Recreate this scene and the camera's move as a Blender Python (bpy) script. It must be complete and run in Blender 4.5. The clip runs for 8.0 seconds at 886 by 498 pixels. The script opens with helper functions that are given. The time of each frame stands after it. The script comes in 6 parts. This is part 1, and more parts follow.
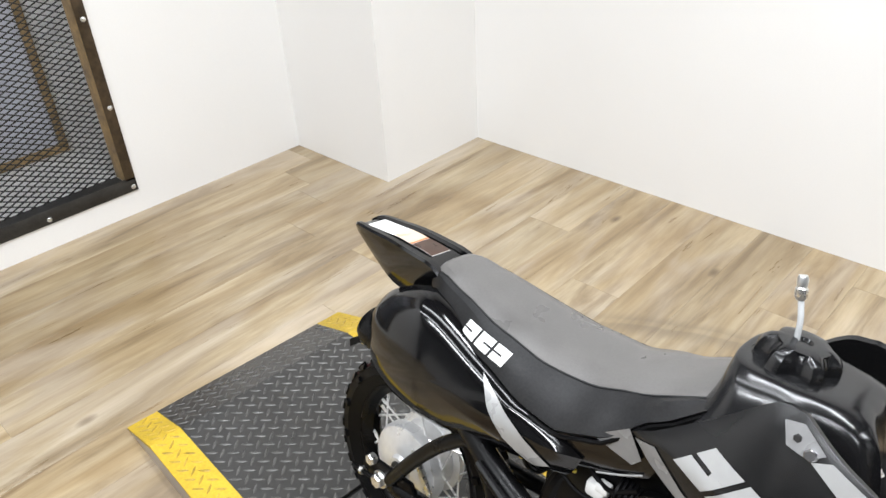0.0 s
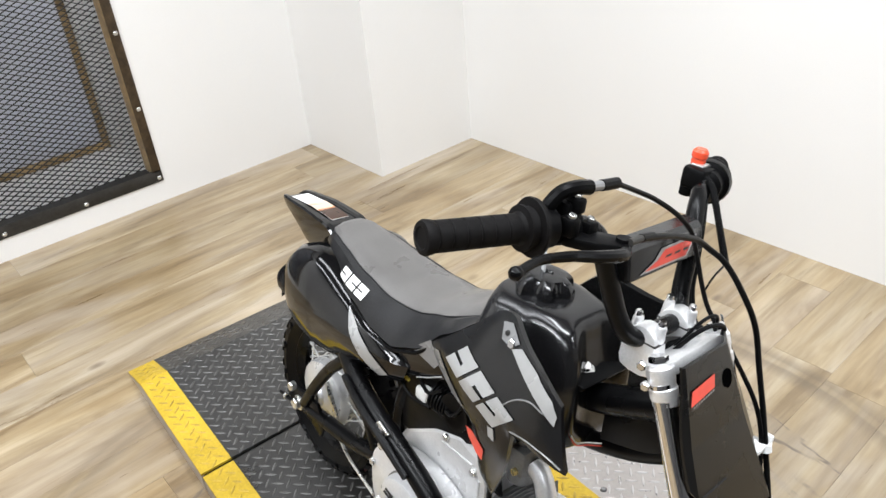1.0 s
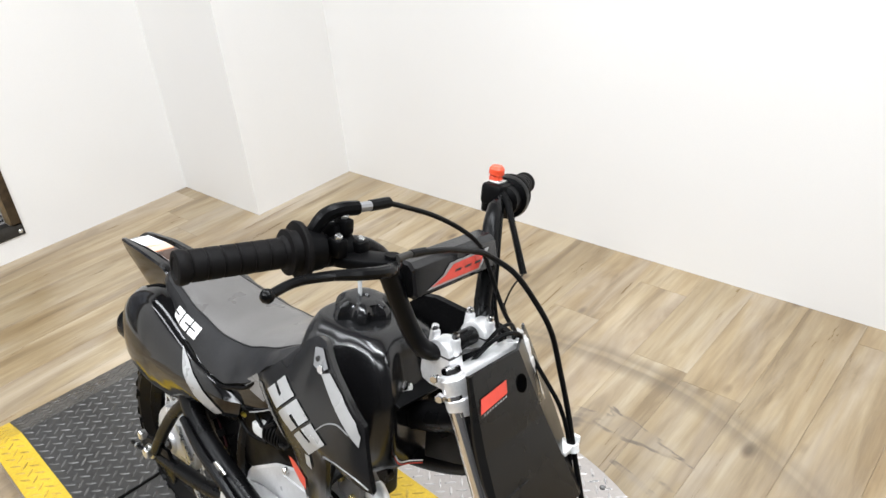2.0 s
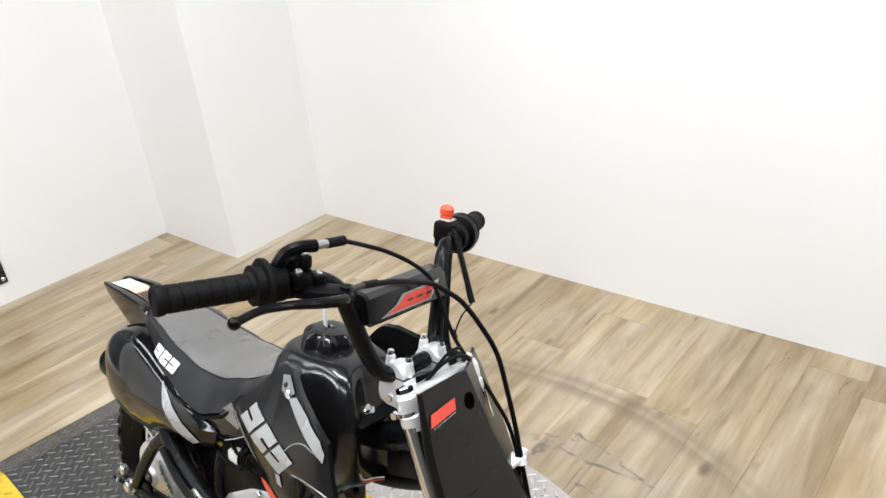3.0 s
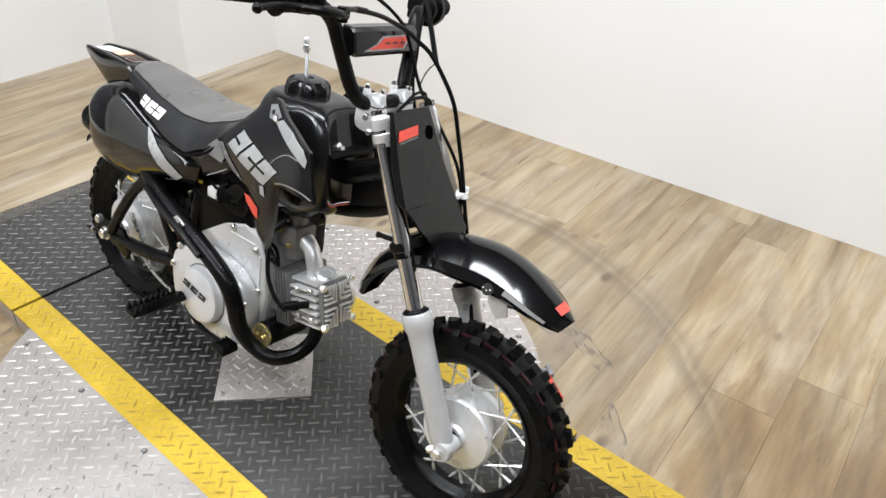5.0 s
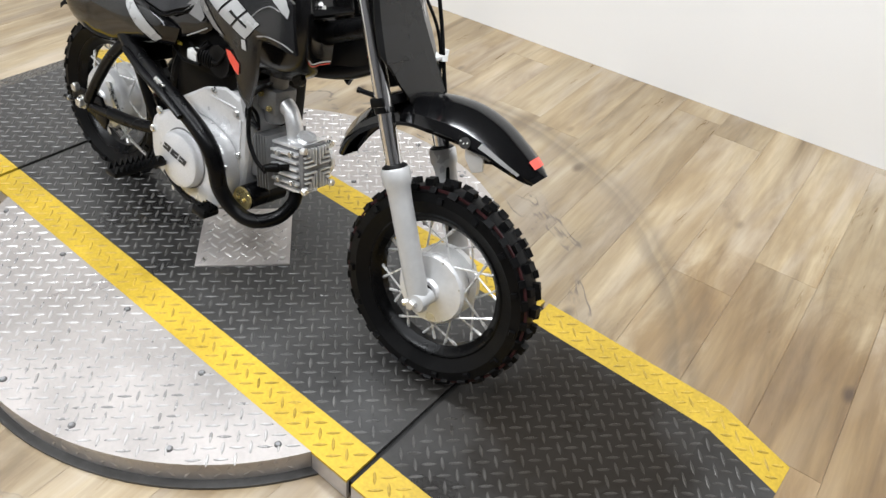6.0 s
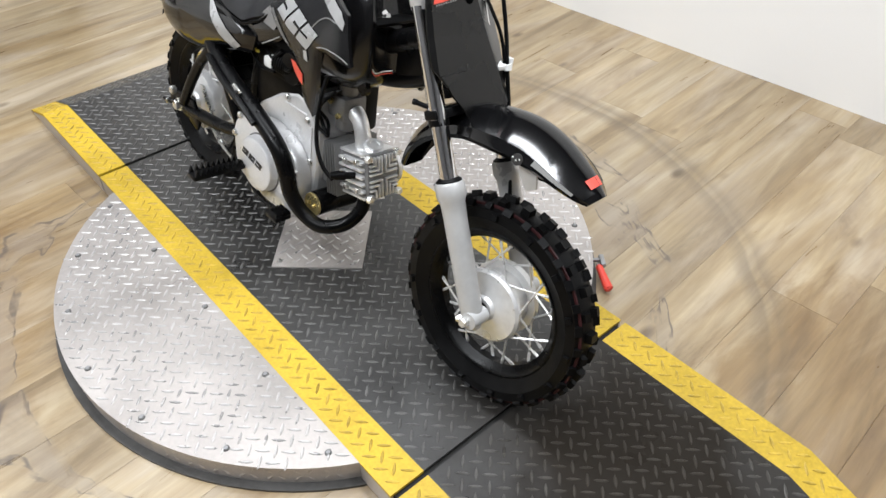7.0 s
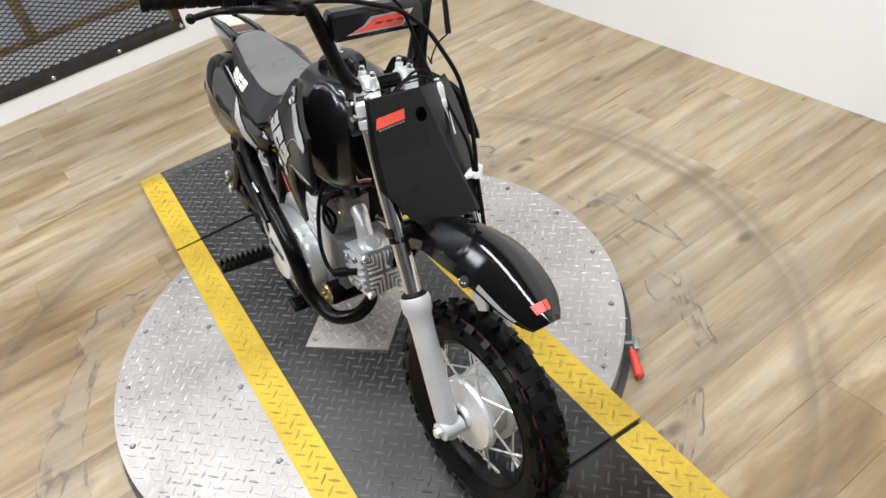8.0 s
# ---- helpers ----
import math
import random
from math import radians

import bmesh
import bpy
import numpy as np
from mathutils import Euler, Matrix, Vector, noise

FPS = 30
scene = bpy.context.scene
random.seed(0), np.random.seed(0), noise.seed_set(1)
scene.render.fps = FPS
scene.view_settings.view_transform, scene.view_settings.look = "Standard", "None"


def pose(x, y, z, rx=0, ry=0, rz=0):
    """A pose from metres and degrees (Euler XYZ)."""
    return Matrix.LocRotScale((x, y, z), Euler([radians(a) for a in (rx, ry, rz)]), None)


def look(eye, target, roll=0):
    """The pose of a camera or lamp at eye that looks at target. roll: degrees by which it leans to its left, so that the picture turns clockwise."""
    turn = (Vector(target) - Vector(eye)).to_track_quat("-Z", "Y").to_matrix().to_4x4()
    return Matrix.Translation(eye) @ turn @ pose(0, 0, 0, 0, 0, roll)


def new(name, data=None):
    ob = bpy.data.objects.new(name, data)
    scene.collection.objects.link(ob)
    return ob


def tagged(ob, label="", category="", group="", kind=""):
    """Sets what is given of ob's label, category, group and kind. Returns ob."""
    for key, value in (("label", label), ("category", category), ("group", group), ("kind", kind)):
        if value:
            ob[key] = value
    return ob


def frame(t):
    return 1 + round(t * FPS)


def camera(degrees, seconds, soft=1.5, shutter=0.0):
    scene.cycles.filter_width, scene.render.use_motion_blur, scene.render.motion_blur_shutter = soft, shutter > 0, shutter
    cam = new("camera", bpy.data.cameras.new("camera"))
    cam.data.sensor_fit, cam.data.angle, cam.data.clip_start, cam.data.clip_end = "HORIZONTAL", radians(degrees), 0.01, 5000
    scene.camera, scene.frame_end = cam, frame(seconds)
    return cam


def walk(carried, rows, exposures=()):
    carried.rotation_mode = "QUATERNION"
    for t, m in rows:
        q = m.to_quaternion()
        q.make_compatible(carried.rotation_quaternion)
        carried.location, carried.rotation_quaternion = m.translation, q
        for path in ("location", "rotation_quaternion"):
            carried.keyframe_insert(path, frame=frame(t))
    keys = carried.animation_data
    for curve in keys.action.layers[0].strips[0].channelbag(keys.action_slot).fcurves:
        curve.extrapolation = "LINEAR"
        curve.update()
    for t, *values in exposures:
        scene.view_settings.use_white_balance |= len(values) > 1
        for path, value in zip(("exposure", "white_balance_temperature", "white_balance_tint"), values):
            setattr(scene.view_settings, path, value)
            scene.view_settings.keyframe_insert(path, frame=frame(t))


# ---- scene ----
cam = camera(61.2, 8.0)
PATH = [
    (0, (0.223, -0.582, 1.228), (-0.968, 0.614, 0.155), -3.2),
    (0.5, (0.448, -0.608, 1.286), (-0.789, 0.577, 0.254), -5.0),
    (1, (0.64, -0.553, 1.289), (-0.686, 0.523, 0.249), -5.3),
    (1.5, (0.71, -0.531, 1.28), (-0.568, 0.634, 0.276), -5.1),
    (2, (0.754, -0.467, 1.275), (-0.443, 0.799, 0.292), -5.6),
    (2.2, (0.768, -0.448, 1.278), (-0.436, 0.833, 0.325), -6.0),
    (3.3, (0.889, -0.601, 1.322), (-0.285, 0.776, 0.468), -6.0),
    (3.5, (0.92, -0.683, 1.325), (-0.207, 0.738, 0.482), -4.5),
    (4, (0.972, -0.773, 1.306), (-0.089, 0.645, 0.377), -1.9),
    (4.5, (0.97, -0.78, 1.277), (-0.095, 0.589, 0.281), -1.4),
    (5, (0.989, -0.777, 1.221), (0.032, 0.565, 0.089), 2.5),
    (5.2, (0.999, -0.785, 1.203), (0.068, 0.541, 0.03), 3.8),
    (6.3, (1.062, -0.876, 1.152), (0.259, 0.405, -0.157), 5.7),
    (6.5, (1.07, -0.868, 1.157), (0.237, 0.384, -0.162), 4.4),
    (7, (1.102, -0.734, 1.174), (0.034, 0.318, -0.15), -0.7),
    (7.5, (1.186, -0.538, 1.253), (-0.147, 0.288, 0.012), -3.3),
    (8, (1.228, -0.392, 1.273), (-0.14, 0.306, -0.008), -12.9),
]
walk(cam, [(t, look(eye, target, roll)) for t, eye, target, roll in PATH], [(0, 0.08), (1.0, 0.05), (2.2, 0.06), (3.5, 0.0), (4.5, -0.03), (5.0, -0.07), (6.5, -0.05), (8, -0.05)])

# ---- light: ceiling strips in a closed room ----
scene.view_settings.exposure = 0.0
room = bpy.data.worlds.new("room")
scene.world = room
room.use_nodes = True
room.node_tree.nodes["Background"].inputs[0].default_value = (0.9, 0.95, 1.0, 1)
room.node_tree.nodes["Background"].inputs[1].default_value = 0.02


def ceiling_lamp(x, y, sx, sy, watts, colour=(0.915, 0.95, 1.0)):
    data = bpy.data.lights.new("ceiling_lamp", "AREA")
    data.shape, data.size, data.size_y, data.energy, data.color = "RECTANGLE", sx, sy, watts, colour
    ob = new("ceiling_lamp", data)
    ob.matrix_world = pose(x, y, 2.66)
    return ob


for x, y, watts in ((0.3, 0.25, 52), (-0.9, -0.25, 18), (2.1, 0.35, 48), (-0.5, -1.8, 70), (1.1, -1.3, 30), (-1.2, -1.25, 18)):
    ceiling_lamp(x, y, 1.8, 0.2, watts)


# ---- materials ----
def nodes_of(name):
    m = bpy.data.materials.new(name)
    m.use_nodes = True
    t = m.node_tree
    return m, t, t.nodes["Principled BSDF"], t.nodes.new, t.links.new


def mat(name, colour, rough, metal=0.0, var=0.12, scale=7.0, fine=90.0, bump=0.08, depth=0.002, rvar=0.12, coat=0.0, spec=0.5, random_amount=0.0):
    """A surface with a coarse and a fine variation of colour and gloss and a fine relief."""
    m, t, b, node, link = nodes_of(name)
    co = node("ShaderNodeTexCoord")
    n1, n2 = node("ShaderNodeTexNoise"), node("ShaderNodeTexNoise")
    n1.inputs["Scale"].default_value, n1.inputs["Detail"].default_value = scale, 4.0
    n2.inputs["Scale"].default_value, n2.inputs["Detail"].default_value = fine, 3.0
    for n in (n1, n2):
        link(co.outputs["Object"], n.inputs["Vector"])
    mix = node("ShaderNodeMix")
    mix.data_type = "FLOAT"
    mix.inputs[0].default_value = 0.35
    link(n1.outputs["Fac"], mix.inputs[2])
    link(n2.outputs["Fac"], mix.inputs[3])
    ramp = node("ShaderNodeValToRGB")
    lo = [max(0.0, c * (1 - 2 * var)) for c in colour]
    hi = [min(1.0, c * (1 + 2 * var)) for c in colour]
    ramp.color_ramp.elements[0].position, ramp.color_ramp.elements[1].position = 0.25, 0.75
    ramp.color_ramp.elements[0].color, ramp.color_ramp.elements[1].color = (*lo, 1), (*hi, 1)
    link(mix.outputs[0], ramp.inputs["Fac"])
    link(ramp.outputs["Color"], b.inputs["Base Color"])
    rr = node("ShaderNodeMapRange")
    rr.inputs["From Min"].default_value, rr.inputs["From Max"].default_value = 0.3, 0.7
    rr.inputs["To Min"].default_value, rr.inputs["To Max"].default_value = max(0.02, rough - rvar), min(1.0, rough + rvar)
    link(n1.outputs["Fac"], rr.inputs["Value"])
    link(rr.outputs["Result"], b.inputs["Roughness"])
    b.inputs["Metallic"].default_value = metal
    b.inputs["Coat Weight"].default_value = coat
    b.inputs["Coat Roughness"].default_value = 0.06
    b.inputs["Specular IOR Level"].default_value = spec
    if bump:
        bp = node("ShaderNodeBump")
        bp.inputs["Strength"].default_value, bp.inputs["Distance"].default_value = bump, depth
        link(n2.outputs["Fac"], bp.inputs["Height"])
        link(bp.outputs["Normal"], b.inputs["Normal"])
    return m


def wood_floor_mat():
    """Weathered oak-look vinyl: soft grain along each plank, brown patches, scuff rings and worn spots by the turntable."""
    m, t, b, node, link = nodes_of("plank_vinyl")
    co, info, geo = node("ShaderNodeTexCoord"), node("ShaderNodeObjectInfo"), node("ShaderNodeNewGeometry")

    def math_node(op, x, y, z=None):
        n = node("ShaderNodeMath")
        n.operation = op
        for i, v in enumerate((x, y, z)):
            if v is None:
                continue
            if isinstance(v, (int, float)):
                n.inputs[i].default_value = v
            else:
                link(v, n.inputs[i])
        return n.outputs[0]

    def noise(vec, scale, detail, dist=0.0, rough=0.55):
        mp, n = node("ShaderNodeMapping"), node("ShaderNodeTexNoise")
        mp.inputs["Scale"].default_value = scale
        n.inputs["Scale"].default_value, n.inputs["Detail"].default_value = 1.0, detail
        n.inputs["Distortion"].default_value, n.inputs["Roughness"].default_value = dist, rough
        link(vec, mp.inputs["Vector"])
        link(mp.outputs[0], n.inputs["Vector"])
        return n.outputs["Fac"]

    def span(v, lo, hi, out_lo=0.0, out_hi=1.0):
        n = node("ShaderNodeMapRange")
        n.interpolation_type = "SMOOTHSTEP"
        for k, x in (("From Min", lo), ("From Max", hi), ("To Min", out_lo), ("To Max", out_hi)):
            n.inputs[k].default_value = x
        link(v, n.inputs["Value"])
        return n.outputs[0]

    def ramp(v, stops):
        n = node("ShaderNodeValToRGB")
        e = n.color_ramp.elements
        e[0].position, e[0].color = stops[0][0], (*stops[0][1], 1)
        e[1].position, e[1].color = stops[-1][0], (*stops[-1][1], 1)
        for p, c in stops[1:-1]:
            q = e.new(p)
            q.color = (*c, 1)
        link(v, n.inputs["Fac"])
        return n.outputs[0]

    def mix(kind, fac, x, y):
        n = node("ShaderNodeMix")
        n.data_type, n.blend_type = "RGBA", kind
        for i, v in ((0, fac), (6, x), (7, y)):
            if isinstance(v, (int, float)):
                n.inputs[i].default_value = v
            elif isinstance(v, tuple):
                n.inputs[i].default_value = (*v, 1)
            else:
                link(v, n.inputs[i])
        return n.outputs[2]

    # each plank reads its own stretch of the pattern
    comb, shift = node("ShaderNodeCombineXYZ"), node("ShaderNodeVectorMath")
    link(info.outputs["Random"], comb.inputs[0])
    link(info.outputs["Random"], comb.inputs[1])
    shift.operation = "MULTIPLY_ADD"
    shift.inputs[1].default_value = (17.0, 43.0, 5.0)
    link(comb.outputs[0], shift.inputs[0])
    link(co.outputs["Object"], shift.inputs[2])
    own, world = shift.outputs[0], geo.outputs["Position"]
    broad = noise(own, (9.0, 1.1, 1.0), 3.0, 1.4)
    streak = noise(own, (28.0, 2.2, 1.0), 5.0, 0.7, 0.68)
    fine = noise(own, (120.0, 6.0, 1.0), 3.0)
    patch = noise(world, (1.9, 1.25, 1.0), 4.0, 0.6)
    smear = noise(own, (11.0, 1.5, 1.0), 6.0, 0.8, 0.64)
    grey = noise(own, (6.0, 1.3, 1.0), 4.0, 0.9)
    col = ramp(broad, [(0.3, BROWN[0]), (0.47, BROWN[1]), (0.58, BROWN[2]), (0.74, BROWN[3])])
    col = mix("MULTIPLY", 1.0, col, ramp(streak, [(0.3, (0.79, 0.755, 0.7)), (0.47, (0.97, 0.965, 0.955)), (0.7, (1.08, 1.08, 1.09))]))
    col = mix("MULTIPLY", 1.0, col, ramp(fine, [(0.35, (0.91, 0.9, 0.885)), (0.62, (1.03, 1.03, 1.03))]))
    col = mix("MIX", span(grey, 0.45, 0.68, 0.0, 0.4), col, (0.45, 0.4, 0.345))
    col = mix("MULTIPLY", 1.0, col, ramp(patch, [(0.34, (0.8, 0.745, 0.67)), (0.48, (0.96, 0.945, 0.925)), (0.68, (1.06, 1.06, 1.07))]))
    col = mix("MULTIPLY", 1.0, col, ramp(smear, [(0.34, (0.62, 0.58, 0.53)), (0.44, (0.88, 0.86, 0.835)), (0.57, (1.06, 1.065, 1.07)), (0.7, (1.14, 1.16, 1.2))]))
    tone = node("ShaderNodeHueSaturation")
    link(span(info.outputs["Random"], 0.0, 1.0, 0.91, 1.07), tone.inputs["Value"])
    link(col, tone.inputs["Color"])
    col = tone.outputs[0]
    # small knots
    kn, kmap = node("ShaderNodeTexVoronoi"), node("ShaderNodeMapping")
    kmap.inputs["Scale"].default_value = (5.0, 2.6, 1.0)
    link(own, kmap.inputs[0])
    link(kmap.outputs[0], kn.inputs["Vector"])
    kn.inputs["Scale"].default_value = 1.0
    col = mix("MULTIPLY", 1.0, col, ramp(kn.outputs["Distance"], [(0.03, (0.36, 0.31, 0.26)), (0.09, (1, 1, 1))]))
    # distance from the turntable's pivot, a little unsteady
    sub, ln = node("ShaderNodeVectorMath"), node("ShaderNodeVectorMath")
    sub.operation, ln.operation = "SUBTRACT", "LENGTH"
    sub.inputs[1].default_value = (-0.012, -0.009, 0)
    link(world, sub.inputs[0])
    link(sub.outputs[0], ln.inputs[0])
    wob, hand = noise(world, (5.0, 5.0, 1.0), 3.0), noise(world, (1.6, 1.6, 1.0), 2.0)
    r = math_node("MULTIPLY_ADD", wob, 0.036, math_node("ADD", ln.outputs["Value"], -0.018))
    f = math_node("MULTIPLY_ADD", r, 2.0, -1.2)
    # browner right by the rim, fading outward, then the scuff rings further out
    darkened = ramp(f, [(0.0, (0, 0, 0)), (0.03, (0.2, 0.2, 0.2)), (0.14, (0.12, 0.12, 0.12)), (0.5, (0.07, 0.07, 0.07)), (0.66, (0.12, 0.12, 0.12)), (0.715, (0.56, 0.56, 0.56)), (0.74, (0.64, 0.64, 0.64)), (0.757, (0.3, 0.3, 0.3)), (0.778, (0.34, 0.34, 0.34)), (0.793, (0.55, 0.55, 0.55)), (0.812, (0.45, 0.45, 0.45)), (0.85, (0.12, 0.12, 0.12)), (1.0, (0, 0, 0))])
    col = mix("MIX", math_node("MULTIPLY", darkened, span(hand, 0.3, 0.58, 0.45, 1.0)), col, (0.11, 0.083, 0.055))
    # broad trodden-in dirt on two sides of the turntable
    grime = noise(world, (8.0, 2.6, 1.0), 6.0, 0.9, 0.66)
    for at, reach, much in (((1.12, 0.4, 0), 0.55, 0.9), ((-0.5, -0.8, 0), 0.55, 0.75)):
        d = node("ShaderNodeVectorMath")
        d.operation = "DISTANCE"
        d.inputs[1].default_value = at
        link(world, d.inputs[0])
        far = math_node("MULTIPLY_ADD", grime, 1.7, math_node("MULTIPLY_ADD", d.outputs["Value"], 1.0 / reach, -0.9))
        col = mix("MULTIPLY", span(far, 0.3, 0.85, much, 0.0), col, (0.6, 0.485, 0.32))
    # worn-through spots in a band close to the rim: grey inside, a thin dark edge
    band = ramp(f, [(0.1, (0, 0, 0)), (0.17, (1, 1, 1)), (0.34, (1, 1, 1)), (0.5, (0, 0, 0))])
    sep, pol = node("ShaderNodeSeparateXYZ"), node("ShaderNodeCombineXYZ")
    link(sub.outputs[0], sep.inputs[0])
    link(math_node("ARCTAN2", sep.outputs[1], sep.outputs[0]), pol.inputs[0])
    link(ln.outputs["Value"], pol.inputs[1])
    spots = noise(pol.outputs[0], (2.6, 9.0, 1.0), 4.0, 0.9, 0.5)
    spot = math_node("MULTIPLY", spots, math_node("MULTIPLY_ADD", band, 0.42, 0.58))
    broken = span(noise(world, (14.0, 14.0, 1.0), 2.0), 0.42, 0.6, 0.0, 0.85)
    col = mix("MIX", span(spot, 0.42, 0.62, 0.0, 0.36), col, (0.235, 0.205, 0.175))
    col = mix("MIX", math_node("MULTIPLY", broken, math_node("MULTIPLY", span(spot, 0.49, 0.514), span(spot, 0.518, 0.55, 1.0, 0.0))), col, (0.09, 0.07, 0.055))
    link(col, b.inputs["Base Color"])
    link(span(streak, 0.3, 0.7, 0.27, 0.42), b.inputs["Roughness"])
    b.inputs["Specular IOR Level"].default_value = 0.9
    bp = node("ShaderNodeBump")
    bp.inputs["Strength"].default_value, bp.inputs["Distance"].default_value = 0.14, 0.001
    link(streak, bp.inputs["Height"])
    link(bp.outputs[0], b.inputs["Normal"])
    return m


BROWN = ((0.3, 0.217, 0.115), (0.37, 0.285, 0.168), (0.415, 0.332, 0.21), (0.46, 0.386, 0.272))
WALL = mat("white_wall_paint", (0.82, 0.81, 0.79), 0.6, var=0.015, scale=1.2, fine=260, bump=0.05)
CEIL = mat("ceiling_paint", (0.1, 0.1, 0.103), 0.8, var=0.02, scale=2, bump=0.03)
PLANK = wood_floor_mat()
SUBFLOOR = mat("dark_joint", (0.2, 0.15, 0.095), 0.9)
WALL_GREY = mat("grey_wall_paint", (0.09, 0.09, 0.093), 0.7, var=0.03, scale=1.2, bump=0.03)
TREAD_DARK = mat("black_painted_tread_plate", (0.025, 0.024, 0.0225), 0.34, 0.0, var=0.35, scale=5, fine=120, bump=0.12, rvar=0.12, spec=0.8)
TREAD_LUG = mat("worn_black_tread_lug", (0.12, 0.117, 0.112), 0.38, 0.35, var=0.3, scale=22, fine=160, bump=0.1)


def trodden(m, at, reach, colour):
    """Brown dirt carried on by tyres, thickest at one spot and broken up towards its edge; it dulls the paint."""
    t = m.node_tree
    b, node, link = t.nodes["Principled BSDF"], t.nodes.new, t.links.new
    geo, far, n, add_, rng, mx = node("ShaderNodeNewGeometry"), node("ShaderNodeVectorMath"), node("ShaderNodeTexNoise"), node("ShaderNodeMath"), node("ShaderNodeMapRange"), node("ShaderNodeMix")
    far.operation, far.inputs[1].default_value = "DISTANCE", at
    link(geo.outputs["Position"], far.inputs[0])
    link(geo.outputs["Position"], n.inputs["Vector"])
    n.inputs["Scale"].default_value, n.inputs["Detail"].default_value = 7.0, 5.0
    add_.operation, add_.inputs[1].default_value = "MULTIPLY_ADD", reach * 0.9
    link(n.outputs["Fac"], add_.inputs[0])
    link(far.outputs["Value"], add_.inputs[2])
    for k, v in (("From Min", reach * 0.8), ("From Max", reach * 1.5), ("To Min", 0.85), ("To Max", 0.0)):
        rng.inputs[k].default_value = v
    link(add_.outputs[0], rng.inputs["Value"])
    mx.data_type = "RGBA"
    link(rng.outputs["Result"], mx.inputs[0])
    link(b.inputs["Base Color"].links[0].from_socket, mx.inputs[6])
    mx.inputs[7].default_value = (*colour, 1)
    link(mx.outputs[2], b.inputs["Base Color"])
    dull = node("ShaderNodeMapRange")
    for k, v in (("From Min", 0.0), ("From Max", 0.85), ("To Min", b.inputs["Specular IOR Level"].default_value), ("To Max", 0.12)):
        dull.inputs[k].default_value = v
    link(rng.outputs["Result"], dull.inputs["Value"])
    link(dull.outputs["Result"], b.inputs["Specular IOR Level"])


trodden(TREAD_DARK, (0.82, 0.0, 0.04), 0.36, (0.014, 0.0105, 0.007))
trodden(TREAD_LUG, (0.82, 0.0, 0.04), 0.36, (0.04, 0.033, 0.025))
TREAD_STEEL = mat("bare_steel_tread_plate", (0.47, 0.435, 0.41), 0.37, 0.55, var=0.1, scale=6, fine=130, bump=0.1, rvar=0.1)
STEEL_LUG = mat("polished_steel_lug", (0.62, 0.6, 0.585), 0.32, 0.68, var=0.1, scale=30, fine=160, bump=0.05)
YELLOW = mat("yellow_safety_paint", (0.5, 0.335, 0.024), 0.5, var=0.2, scale=5, fine=150, bump=0.1)
YELLOW_LUG = mat("worn_yellow_lug", (0.4, 0.27, 0.035), 0.42, var=0.3, scale=30, fine=190, bump=0.1)
SEAM = mat("dark_seam", (0.018, 0.017, 0.016), 0.7)
HOLE = mat("deep_hole", (0.0015, 0.0015, 0.0015), 0.9, var=0.1, bump=0.0, spec=0.0)
RING_STEEL = mat("dark_grey_steel", (0.07, 0.068, 0.065), 0.5, 0.5, var=0.2, scale=9)
GREY_STEEL = mat("grey_steel", (0.3, 0.3, 0.3), 0.45, 0.7, var=0.15)
BLACK_STEEL = mat("black_mill_steel", (0.035, 0.033, 0.03), 0.5, 0.45, var=0.3, scale=12)
RUST_STEEL = mat("brown_lacquered_steel", (0.33, 0.225, 0.105), 0.45, 0.2, var=0.45, scale=11, fine=60, bump=0.15)
BROWN_STEEL = mat("dark_brown_steel", (0.06, 0.04, 0.022), 0.45, 0.3, var=0.45, scale=14, fine=70, bump=0.1)
ZINC = mat("zinc_bolt", (0.7, 0.7, 0.68), 0.3, 0.9, var=0.08, scale=60)
DUCT = mat("blue_grey_panel", (0.6, 0.62, 0.69), 0.6, var=0.05, scale=3)


# ---- building helpers ----
def smooth_edges(me, degrees=32):
    bm = bmesh.new()
    bm.from_mesh(me)
    lim = radians(degrees)
    for f in bm.faces:
        f.smooth = True
    for e in bm.edges:
        e.smooth = len(e.link_faces) == 2 and e.calc_face_angle(0) < lim
    bm.to_mesh(me)
    bm.free()


def part(name, bm, material, parent, label="", xf=None, flat=False, kind=""):
    """Links a bmesh as one mesh object under a thing or a part."""
    if xf is not None:
        bmesh.ops.transform(bm, matrix=xf, verts=bm.verts)
    bmesh.ops.recalc_face_normals(bm, faces=bm.faces)
    me = bpy.data.meshes.new(name)
    bm.to_mesh(me)
    bm.free()
    for m in material if isinstance(material, (list, tuple)) else [material]:
        me.materials.append(m)
    if not flat:
        smooth_edges(me)
    ob = new(name, me)
    ob.parent = parent
    if label:
        ob["label"] = label
    if kind:
        ob["kind"] = kind
    return ob


def empty(name, m, label="", category="", group="", kind=""):
    ob = new(name)
    ob.empty_display_size = 0.05
    ob.matrix_world = m
    return tagged(ob, label, category, group, kind)


def box(bm, x0, x1, y0, y1, z0, z1, bevel=0.0, mi=0):
    made = bmesh.ops.create_cube(bm, size=1)["verts"]
    bmesh.ops.transform(bm, verts=made, matrix=Matrix.LocRotScale(((x0 + x1) / 2, (y0 + y1) / 2, (z0 + z1) / 2), None, (x1 - x0, y1 - y0, z1 - z0)))
    for f in {f for v in made for f in v.link_faces}:
        f.material_index = mi
    if bevel:
        bmesh.ops.bevel(bm, geom=list({e for v in made for e in v.link_edges}), offset=bevel, segments=2, affect="EDGES", profile=0.5)
    return bm


